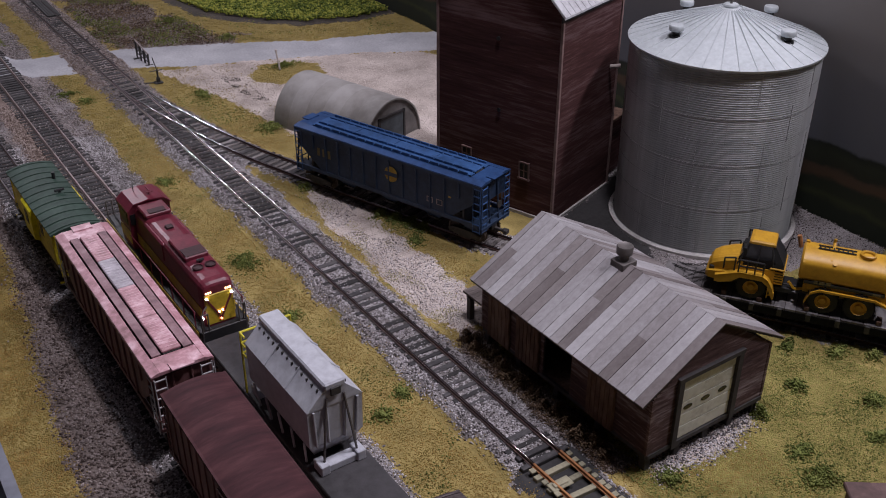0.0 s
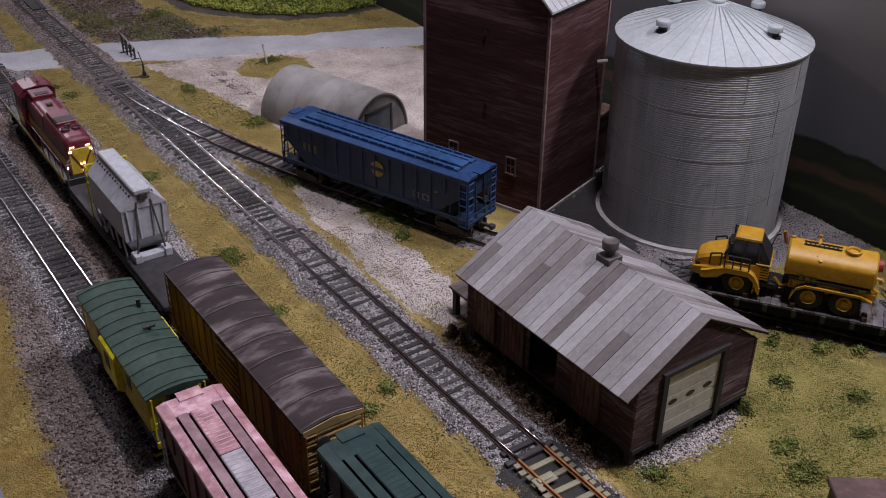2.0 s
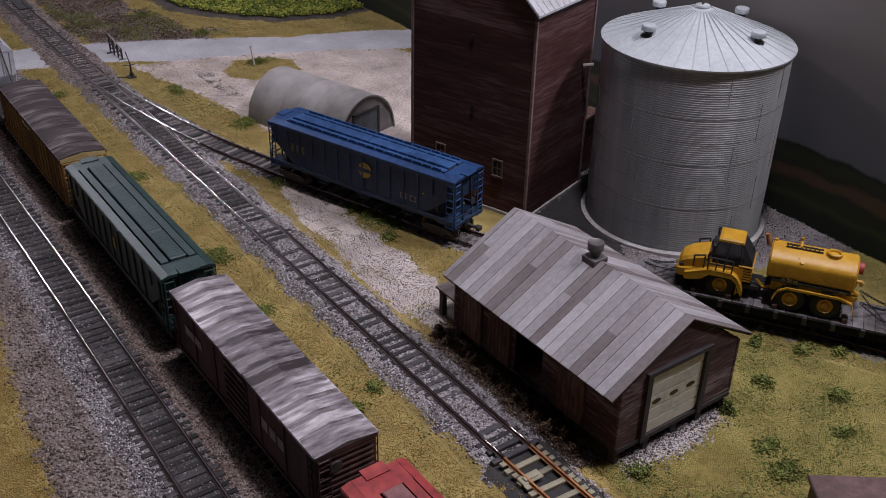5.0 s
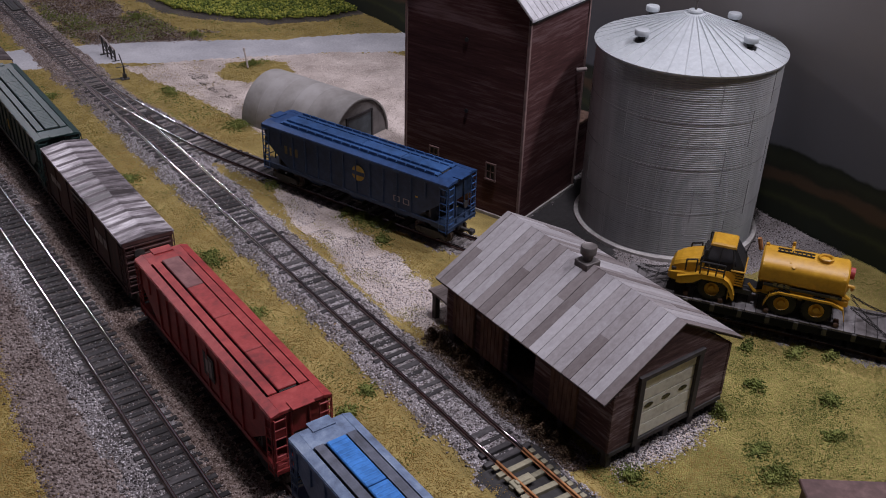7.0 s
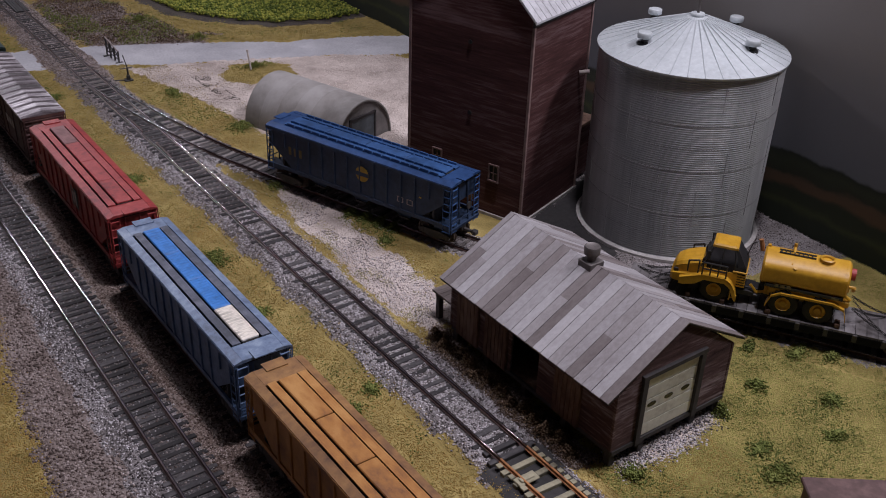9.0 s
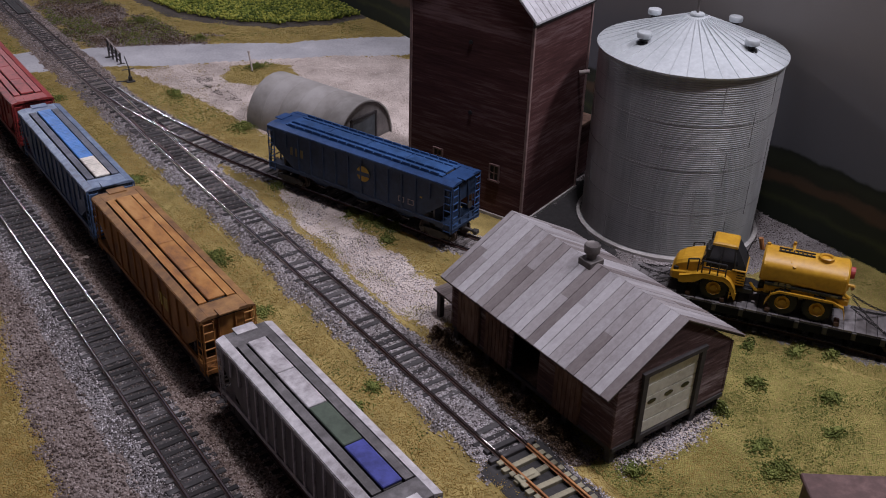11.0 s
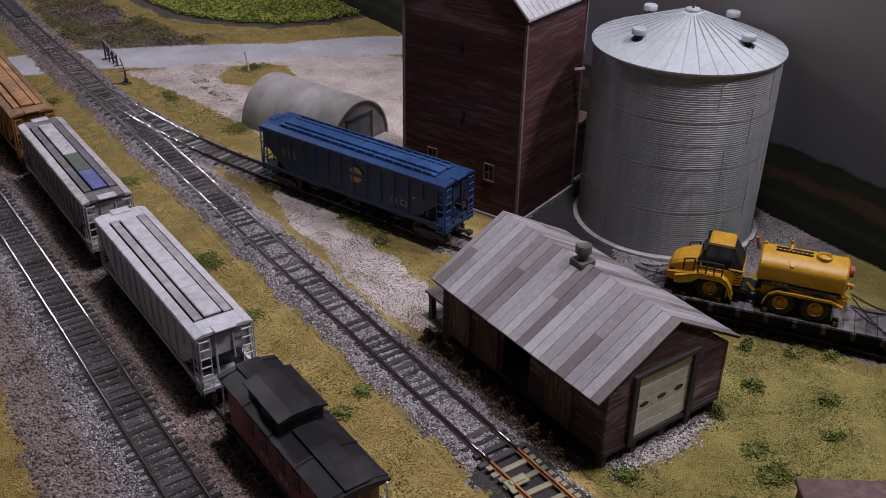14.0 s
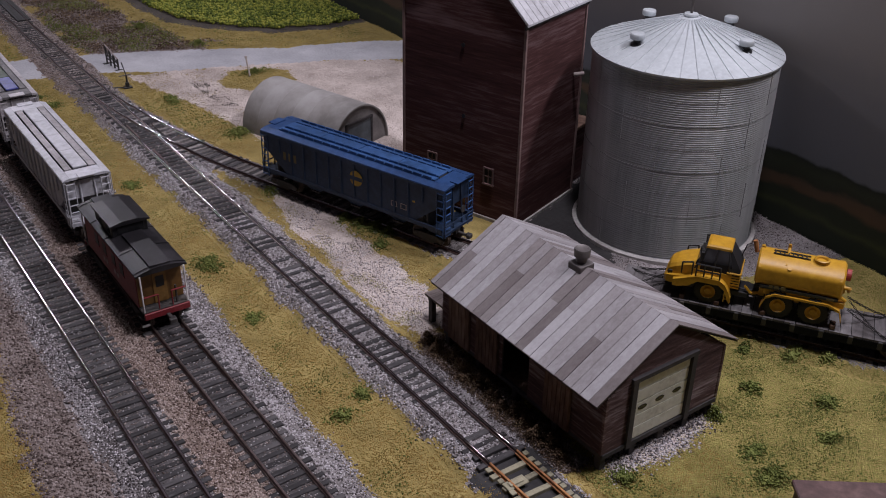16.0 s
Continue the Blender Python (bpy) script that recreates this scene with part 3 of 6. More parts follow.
def rail_mesh(name, pts, side, material, z0=5.0, z1=RAIL, head="railhead"):
    p = np.asarray(pts, float)
    t = np.gradient(p, axis=0)
    t /= np.hypot(*t.T)[:, None]
    nrm = np.c_[t[:, 1], -t[:, 0]]
    prof = ((-1.2, z0), (1.2, z0), (1.1, z0 + 0.35), (0.35, z0 + 0.6), (0.35, z1 - 0.6), (0.62, z1 - 0.45), (0.62, z1 - 0.22), (0.34, z1), (-0.34, z1), (-0.62, z1 - 0.22), (-0.62, z1 - 0.45), (-0.35, z1 - 0.6), (-0.35, z0 + 0.6), (-1.1, z0 + 0.35))
    me = mesh_of(name, loft([[(*(q + m * (side + a)), z) for a, z in prof] for q, m in zip(p, nrm)]), material)
    me.materials.append(M[head])
    top = (z1 - 0.05) * U
    for f in me.polygons:
        if min(me.vertices[i].co.z for i in f.vertices) > top - 0.2 * U and abs(f.normal.z) > 0.3:
            f.material_index = 1
            f.use_smooth = True
    return me


TIE = {}


def tie_mesh(kind):
    if kind not in TIE:
        m = M.get("tie_" + kind, M["tie"])
        reach, half = {"dark": (14.2, 1.5), "short": (13.4, 1.4), "wide": (14.6, 1.75), "tan": (13, 1.55), "pale": (12.4, 1.5), "bury": (11.2, 1.6), "buried": (10.6, 1.9)}[kind]
        TIE[kind] = mesh_of("tie", boxes((-reach, reach, -half, half, 2.6, 5.2), bevel=0.2), m)
    return TIE[kind]


def track(name, label, pts, near=(180, 1230), pitch=6.3, head="railhead", kinds=("dark", "short", "wide"), sunk=None):
    t = thing(name, place(0, 0), label, "railway track", kind="structure")
    for s in (-8.25, 8.25):
        part("rail", rail_mesh("rail", pts, s, M["rail"], head=head), None, t, "brown rail with worn bright head")
    p = np.asarray(pts, float)
    s = np.r_[0, np.cumsum(np.hypot(*np.diff(p, axis=0).T))]
    far = []
    for d in np.arange(2, s[-1], pitch):
        x, y = np.interp(d, s, p[:, 0]), np.interp(d, s, p[:, 1])
        x2, y2 = np.interp(d + 1, s, p[:, 0]), np.interp(d + 1, s, p[:, 1])
        turn = math.degrees(math.atan2(y2 - y, x2 - x)) - 90 + random.uniform(-1.5, 1.5)
        if sunk and y < sunk and vnoise(0 * x, y, 9) < 0.3:
            continue
        if near[0] < y < near[1]:
            at(part("tie", tie_mesh(random.choice(kinds)), None, t), x + random.uniform(-0.6, 0.6), y + random.uniform(-0.5, 0.5), random.uniform(-0.55, 0.0), turn + random.uniform(-1, 1))
        else:
            far.append((x - 14, x + 14, y - 1.5, y + 1.5, 2.6, 5.2))
    if far:
        tagged(part("far_ties", boxes(*far), M["tie"], t), "dark ties", kind="stuff")
    return t


def line(f, y0, y1, step=30):
    y = np.arange(y0, y1 + 1, step)
    return np.c_[f(y), y]


track("near_main_track", "straight main track with dark ties and grey ballast", line(near_line, -1690, 2690))
track("mid_main_track", "straight main track with dark ties and brown ballast", line(mid_line, -1690, 2690), head="dull_head")
side_track = track("siding_track", "siding track with weathered ties and stone ballast", line(side_line, 282, 2690, 24), (240, 1230), pitch=6.6, head="siding_head", kinds=("bury", "buried", "short"), sunk=610)
track("spur_track", "curved spur track leaving the siding at a turnout", SPUR[::3], (180, 1230), kinds=("pale", "short", "pale"))

# the turnout: frog, closing rails and long ties
points_ = thing("turnout", place(0, 0), "weathered turnout with bright frog rails", "turnout", kind="structure")
part("frog", rods(0.55, ((236.5, 742, 6.6), (233, 775, 6.6)), ((236.5, 742, 6.6), (236.2, 775, 6.6))), M["railhead"], points_)
for y, d in ((770, 3.5), (710, 3.5)):
    part("guard_rail", boxes((side_line(y) - 8.25 + 1.6, side_line(y) - 8.25 + 2.6, y - 16, y + 16, 5.2, 6.8)), M["rail"], points_)
for i in range(14):
    y = 700 + i * 12.6
    part("long_tie", boxes((side_line(y) - 14, side_line(y) + 11 + 0.14 * (870 - y), y - 1.5, y + 1.5, 2.7, 5.25), bevel=0.2), M["tie"], points_)

# the open end of the siding: rusty rails on pale ties
stub = thing("stub_track", place(0, 0), "open track end with rusty rails on pale ties", "railway track", kind="structure")
stub_pts = line(side_line, 180, 282, 17)
for s in (-8.25, 8.25):
    part("rail", rail_mesh("rusty_rail", stub_pts, s, M["rust_rail"], head="rust_rail"), None, stub, "orange rusty rail")
for i in range(10):
    y = 284 - i * 9.2
    at(part("tie", tie_mesh("tan" if y < 276 else "dark"), None, stub), float(side_line(y)), y, 0, random.uniform(-3, 3))
for s in (-11.2, 11.2):
    for i in range(9):
        y = 278 - i * 9.2
        part("rail_clip", boxes((float(side_line(y)) + s - 1.4, float(side_line(y)) + s + 1.4, y - 0.5, y + 2.5, 5.2, 6.2), bevel=0.2), M["tie_tan"], stub)
part("throw_plate", boxes((222, 234, 262, 268, 5.3, 6.2), (224, 232, 263.5, 266.5, 6.2, 6.9), bevel=0.3), M["tie_tan"], stub, "pale plate between the rails")

# road crossing boards between the siding rails
deck = thing("crossing_deck", place(0, 0), "dark crossing boards between the rails", "level crossing", kind="structure")
for i in range(5):
    part("plank", boxes((215.5 + i * 2.9, 218.1 + i * 2.9, 1140, 1260, 5.3, 6.6)), M["board_shade"], deck)

# ---- freight shed ----
M["clap"] = mat("weathered_red_brown_siding", (0.11, 0.066, 0.062), (0.05, 0.03, 0.03), (0.32, 0.26, 0.26), 0.85, 260, 40, 0.4, stretch=(0.25, 0.25, 2.5), spec=0.2)
M["plank"] = mat("dark_brown_planks", (0.11, 0.065, 0.048), (0.055, 0.032, 0.026), (0.19, 0.125, 0.095), 0.85, 300, 40, 0.4, stretch=(1, 1, 0.3), spec=0.2)
M["trim"] = mat("sooty_trim", (0.045, 0.040, 0.042), None, None, 0.8, 300, 40, 0.3)
M["roof_strip"] = mat("weathered_grey_roofing", (0.255, 0.235, 0.243), (0.18, 0.16, 0.162), (0.34, 0.32, 0.33), 0.55, 420, 30, 0.2, stretch=(0.5, 1, 1), each=0.3, spec=0.4, gain=0.7)
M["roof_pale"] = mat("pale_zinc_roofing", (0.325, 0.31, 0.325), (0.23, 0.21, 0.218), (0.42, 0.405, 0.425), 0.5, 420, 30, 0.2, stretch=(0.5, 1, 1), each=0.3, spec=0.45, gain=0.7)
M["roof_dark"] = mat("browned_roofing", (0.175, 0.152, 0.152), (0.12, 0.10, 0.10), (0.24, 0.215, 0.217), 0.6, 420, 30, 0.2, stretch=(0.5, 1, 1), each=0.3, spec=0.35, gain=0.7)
M["ply"] = mat("weathered_platform_boards", (0.13, 0.105, 0.10), (0.07, 0.055, 0.052), (0.22, 0.19, 0.18), 0.8, 300, 30, 0.3, stretch=(0.3, 1, 1), each=0.4)
M["door_paint"] = mat("dirty_cream_door", (0.68, 0.67, 0.60), (0.48, 0.46, 0.40), (0.78, 0.77, 0.70), 0.6, 200, 30, 0.1)
M["pane_black"] = mat("dark_door_glass", (0.015, 0.015, 0.017), rough=0.15, bump=0)
M["galv"] = mat("dull_galvanised_metal", (0.12, 0.108, 0.105), None, None, 0.5, 300, 40, 0.2, 0.4)


def siding(x0, x1, y0, y1, z0, z1, step, out, material, wall, top=None, proud=0.75, joined=False):
    """Lapped boards on an upright wall, each a piece of the wall; out: outward direction. top(z): the reach of a board."""
    whole = bmesh.new() if joined else None
    for i in range(int((z1 - z0) / step)):
        a, b = z0 + i * step, z0 + (i + 1) * step
        s0, s1 = top((a + b) / 2) if top else (0.0, 1.0)
        if s1 - s0 < 0.02:
            continue
        bm = whole or bmesh.new()
        p = [(x0 + (x1 - x0) * s, y0 + (y1 - y0) * s) for s in (s0, s1)]
        o1 = proud * random.uniform(0.85, 1.2)
        v = [bm.verts.new((q[0] + out[0] * o, q[1] + out[1] * o, z)) for q in p for o, z in ((-0.3, a), (o1, a), (proud * 0.2, b + 0.1), (-0.3, b + 0.1))]
        for q in ((0, 1, 5, 4), (1, 2, 6, 5), (2, 3, 7, 6), (0, 3, 2, 1), (4, 5, 6, 7)):
            bm.faces.new([v[j] for j in q])
        if not joined:
            part("siding_board", bm, material, wall)
    if joined:
        tagged(part("siding_boards", whole, material, wall), kind="stuff")


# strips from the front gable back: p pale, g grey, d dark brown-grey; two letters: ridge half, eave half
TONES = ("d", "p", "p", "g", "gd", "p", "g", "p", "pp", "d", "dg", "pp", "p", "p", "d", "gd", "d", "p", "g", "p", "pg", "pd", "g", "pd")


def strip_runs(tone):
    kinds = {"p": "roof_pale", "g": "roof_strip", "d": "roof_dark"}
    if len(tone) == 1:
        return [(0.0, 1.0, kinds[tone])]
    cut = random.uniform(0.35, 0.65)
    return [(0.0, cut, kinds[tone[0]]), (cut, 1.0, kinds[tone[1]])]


def freight_shed():
    W, L, zb, he, hr = 80.8, 129.8, 10.4, 43.6, 71.0
    t = thing("freight_shed", place(271.2, 254.4, 0, 1.1), "weathered red-brown freight shed with grey strip roof", "shed")
    slope = (hr - he) / (W / 2)
    gable = lambda z: (0.0, 1.0) if z < he else ((z - he) / (hr - he) / 2, 1 - (z - he) / (hr - he) / 2)
    front = part("front_wall", boxes((0.4, 17.6, 0, 0.8, zb, he), (56.4, W - 0.4, 0, 0.8, zb, he)), M["trim"], t)
    siding(0, 17.5, 0, 0, zb, 50, 1.35, (0, -1), M["clap"], front, lambda z: (min(1, max(0, (z - he) / slope) / 17.5), 1.0))
    siding(56.5, W, 0, 0, zb, 50, 1.35, (0, -1), M["clap"], front, lambda z: (0.0, 1 - min(1, max(0, (z - he) / slope) / (W - 56.5))))
    siding(0, W, 0, 0, 50, hr, 1.35, (0, -1), M["clap"], front, gable)
    rear = part("rear_wall", boxes((0.4, W - 0.4, L - 0.8, L, zb, he)), M["trim"], t)
    siding(0, W, L, L, zb, hr, 1.35, (0, 1), M["clap"], rear, gable, joined=True)
    left = part("side_wall", boxes((0, 0.8, 0, 55, zb, he), (0, 0.8, 77, L, zb, he)), M["trim"], t)
    siding(0, 0, 0, 55, zb, he, 1.35, (-1, 0), M["clap"], left)
    siding(0, 0, 77, L, zb, he, 1.35, (-1, 0), M["clap"], left)
    siding(0, 0, 55, 77, he - 5, he, 1.35, (-1, 0), M["clap"], left)
    right = part("side_wall", boxes((W - 0.8, W, 0, L, zb, he)), M["trim"], t)
    siding(W, W, 0, L, zb, he, 1.35, (1, 0), M["clap"], right, joined=True)
    part("floor_deck", boxes((0.8, W - 0.8, 0.8, L - 0.8, zb - 1.2, zb)), M["plank"], t)
    part("inner_wall", boxes((30, 31, 40, 90, zb, he)), M["trim"], t, "dark partition seen through the open side door")
    for x in (-0.9, W - 0.6):
        for y in (-0.9, L - 0.6):
            part("corner_board", boxes((x, x + 1.6, y, y + 1.6, zb, he - 0.5)), M["clap"], t)
    for x in (2, 22, 42, 60, W - 3):
        for y in (2, 34, 66, 98, L - 3):
            part("pier", boxes((x - 2, x + 2, y - 2, y + 2, -2.5, zb - 1.2), bevel=0.3), M["trim"], t)
    for y in (-0.2, L):
        part("sill_beam", boxes((0, W, y - 1.2 if y < 0 else y - 0.6, y + 0.6, zb - 2.6, zb - 0.2)), M["trim"], t)
    part("sill_beam", boxes((-0.6, 0.8, 0, L, zb - 2.6, zb - 0.2)), M["trim"], t)
    # sectional door
    door = part("garage_door", boxes((18, 56, 0.6, 1.4, zb, 47.5)), M["door_paint"], t, "dirty cream sectional door with three small panes")
    h = (47.5 - zb) / 5
    for i in range(5):
        rows = [(18.3, 55.7, -0.5, 0.6, zb + i * h + 0.18, zb + (i + 1) * h - 0.18)]
        part("door_section", boxes(*rows, bevel=0.25), M["door_paint"], door)
    for x in (24.5, 36.5, 48.5):
        oval = [(x + 3.1 * math.cos(a), 1.35 * math.sin(a)) for a in (i * math.tau / 16 for i in range(16))]
        part("door_pane", loft([[(q, y, zb + 2.5 * h + z) for q, z in oval] for y in (-0.75, -0.4)]), M["pane_black"], door, "small dark oval pane")
    for row in ((15.0, 18.2, -2.2, 0.3, zb - 3, 49.5), (55.8, 59.0, -2.2, 0.3, zb - 3, 49.5), (14.5, 59.5, -2.4, 0.3, 47.2, 49.6)):
        part("door_frame", boxes(row), M["trim"], t)
    # side doors of upright planks
    for y0 in (22, 79, 104):
        d = part("side_door", boxes((-2.2, -1.0, y0, y0 + 19, zb - 0.5, he - 6)), M["plank"], t, "brown plank sliding door")
        for i in range(6):
            part("door_plank", boxes((-2.6, -2.1, y0 + 0.2 + i * 3.15, y0 + 3.0 + i * 3.15, zb - 0.3, he - 6.3)), M["plank"], d)
        part("door_track", boxes((-2.6, -0.8, y0 - 8, y0 + 22, he - 6, he - 5)), M["trim"], t)
    # roof: deck and separate strips
    o, g = 8.3, 1.9
    ze = he
    rise = (hr - ze) / (W / 2 + o)
    for sgn in (-1, 1):
        prof = [(W / 2, hr - 0.9), (W / 2 + sgn * (W / 2 + o), ze - 0.9), (W / 2 + sgn * (W / 2 + o), ze - 0.1), (W / 2, hr - 0.1)]
        part("roof_deck", extrude_y(prof, -g, L + g), M["trim"], t)
        n, y = 0, -g - 0.4
        while y < L + g - 0.5:
            w = min(random.choice((5.6, 5.9, 6.2)), L + g + 0.4 - y)
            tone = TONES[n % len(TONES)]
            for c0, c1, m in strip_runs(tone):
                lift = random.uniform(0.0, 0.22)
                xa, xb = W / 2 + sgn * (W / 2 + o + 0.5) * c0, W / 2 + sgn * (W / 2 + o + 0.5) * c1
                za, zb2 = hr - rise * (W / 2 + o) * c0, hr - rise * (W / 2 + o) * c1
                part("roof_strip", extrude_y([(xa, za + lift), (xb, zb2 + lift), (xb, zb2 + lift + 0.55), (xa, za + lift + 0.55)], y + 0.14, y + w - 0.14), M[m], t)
            y += w
            n += 1
    # roof vent with square curb
    vent = part("roof_vent", lathe([(0, 69), (2.7, 69), (2.7, 75.4), (2.6, 75.8), (4.2, 76.3), (4.4, 80.2), (4.0, 80.8), (3.4, 80.4), (0, 80.0)], 24), M["galv"], t, "grey metal roof ventilator")
    at(vent, 40.4, 66)
    smooth(vent)
    part("vent_curb", boxes((35.4, 45.4, 61.2, 70.6, 66.5, 72.6), bevel=0.3), M["galv"], t, "square sheet-metal curb")
    # loading platform beyond the far end
    plat = thing("loading_platform", place(273, 386, 0, 1.1), "small weathered timber loading platform on posts", "platform")
    for i in range(7):
        part("plank", boxes((0, 46, i * 3.6, i * 3.6 + 3.4, 17.6, 19)), M["ply"], plat)
    for x in (3, 24, 43):
        for y in (3, 21):
            part("post", boxes((x - 1.6, x + 1.6, y - 1.6, y + 1.6, -2.5, 17.6)), M["trim"], plat)
    part("beam", boxes((0.5, 45.5, 1.5, 3.5, 15.6, 17.6)), M["trim"], plat)
    part("beam", boxes((0.5, 45.5, 20, 22, 15.6, 17.6)), M["trim"], plat)


freight_shed()

# ---- grain elevator ----
M["elev"] = mat("faded_oxblood_siding", (0.078, 0.033, 0.032), (0.042, 0.018, 0.018), (0.17, 0.105, 0.108), 0.85, 260, 26, 0.3, stretch=(0.16, 0.16, 2.2), each=0.08, spec=0.2)
M["corner"] = mat("worn_pink_corner", (0.22, 0.145, 0.135), None, None, 0.8, 200, 40, 0.2)
M["white"] = mat("clean_white_paint", (0.72, 0.70, 0.70), None, None, 0.6, 200, 40, 0.05)
M["dull_trim"] = mat("dull_brown_pink_trim", (0.17, 0.105, 0.10), None, None, 0.8, 200, 40, 0.1)
M["white_trim"] = mat("dirty_white_trim", (0.33, 0.28, 0.27), None, None, 0.7, 200, 40, 0.1)
M["roof_tin"] = mat("pale_sheet_roof", (0.52, 0.52, 0.55), (0.36, 0.35, 0.37), (0.62, 0.62, 0.65), 0.45, 200, 25, 0.1, 0.2)
M["concrete"] = mat("stained_concrete", (0.40, 0.38, 0.37), (0.24, 0.22, 0.21), (0.52, 0.50, 0.49), 0.85, 200, 30, 0.3)


def grain_elevator():
    # local x runs from the near corner back along the broad face, y into the depth
    W, D, H, R = 98.6, 78.0, 149.0, 196.0
    t = thing("grain_elevator", place(389.2, 472.9, 0, 180 - 70.54), "tall weathered oxblood board-sided grain elevator", "grain elevator")
    # the frame's x is -u and its y is -v, so the depth runs to -y
    gable = lambda z: (0.0, 1.0) if z < H else ((z - H) / (R - H) / 2, 1 - (z - H) / (R - H) / 2)
    for y, o in ((0, 1), (-D, -1)):
        wall = part("gable_wall", boxes((0.6, W - 0.6, y - 0.9 if o > 0 else y, y if o > 0 else y + 0.9, 2.2, H)), M["elev"], t)
        siding(0, W, y, y, 2.2, R, 1.9, (0, o), M["elev"], wall, gable, 0.07, o < 0)
    for x, o in ((0, -1), (W, 1)):
        wall = part("side_wall", boxes((x if o < 0 else x - 0.9, x + 0.9 if o < 0 else x, -D + 1, -1, 2.2, H)), M["elev"], t)
        siding(x, x, 0, -D, 2.2, H, 1.9, (o, 0), M["elev"], wall, None, 0.07, o > 0)
    for x in (-1.0, W - 0.8):
        for y in (-0.9, -D - 0.9):
            part("corner_board", boxes((x, x + 1.8, y, y + 1.8, 2, H)), M["corner"], t, "worn pinkish corner board")
    part("foundation", boxes((-1.5, W + 1.5, -D - 1.5, 1.5, -3, 2.2)), M["concrete"], t)
    s = (R - H) / (W / 2)
    for sgn in (-1, 1):
        x1 = W / 2 + sgn * (W / 2 + 3)
        z1 = H - 3 * s
        part("roof", extrude_y([(W / 2, R - 0.2), (x1, z1 - 0.2), (x1, z1 + 1.2), (W / 2, R + 1.2)], -D - 3, 3), M["roof_tin"], t)
        for i in range(14):
            y = 2.6 - i * (D + 5.2) / 13
            part("roof_seam", extrude_y([(W / 2, R + 1.0), (x1, z1 + 1.0), (x1, z1 + 1.7), (W / 2, R + 1.7)], y - 0.25, y + 0.25), M["roof_tin"], t)
    part("eave_board", boxes((-1.2, -0.3, -D - 2.5, 2.5, H - 5.5, H - 1.5)), M["trim"], t)
    for x, z, w, h in ((20, 29, 6.5, 11), (69, 29, 6.5, 10)):
        win = part("window", boxes((x, x + w, 0.4, 1.1, z, z + h)), M["black"], t, "small dark window in a dull brown frame")
        for r in ((x - 1, x, 0.6, 1.9, z - 1, z + h + 1), (x + w, x + w + 1, 0.6, 1.9, z - 1, z + h + 1), (x, x + w, 0.6, 1.9, z + h, z + h + 1), (x - 1.4, x + w + 1.4, 0.6, 2.2, z - 1.2, z),
                  (x + w / 2 - 0.35, x + w / 2 + 0.35, 0.6, 1.5, z, z + h), (x, x + w, 0.6, 1.5, z + h / 2 - 0.35, z + h / 2 + 0.35)):
            part("window_frame", boxes(r), M["dull_trim"], win)
    d = part("loading_door", boxes((38, 52, 0.4, 1.3, 8, 24)), M["plank"], t, "dark brown loading door")
    part("door_lintel", boxes((37, 53, 0.4, 2.0, 24, 25.4)), M["trim"], d)
    for x, z in ((48, 124), (46, 74)):
        at(part("vent_hole", rods(1.5, ((0, 0.5, 0), (0, 1.3, 0)), n=10), M["black"], t), x, 0, z)
    # low lean-to beyond the far corner
    part("lean_to", boxes((6, 40, -D - 30, -D, 2, 46)), M["elev"], t)
    part("lean_to_roof", boxes((3, 43, -D - 33, -D, 46, 48)), M["plank"], t, "brown lean-to roof")
    part("leg_spout", rods(1.5, ((-1, -66, 96), (-7, -70, 97)), n=12), M["white_trim"], t, "pale spout between elevator and bin")


grain_elevator()

# ---- corrugated bin ----
M["corr"] = mat("corrugated_galvanised_steel", (0.41, 0.42, 0.425), (0.31, 0.32, 0.32), (0.50, 0.51, 0.52), 0.42, 120, 14, 0.03, 0.35, stretch=(1, 1, 0.15))
M["bin_lap"] = mat("dark_sheet_lap", (0.30, 0.305, 0.31), None, None, 0.5, 120, 14, 0.03, 0.2)
M["binroof"] = mat("pale_galvanised_roof", (0.47, 0.505, 0.53), (0.40, 0.43, 0.45), (0.55, 0.585, 0.61), 0.5, 300, 25, 0.08, 0.2)


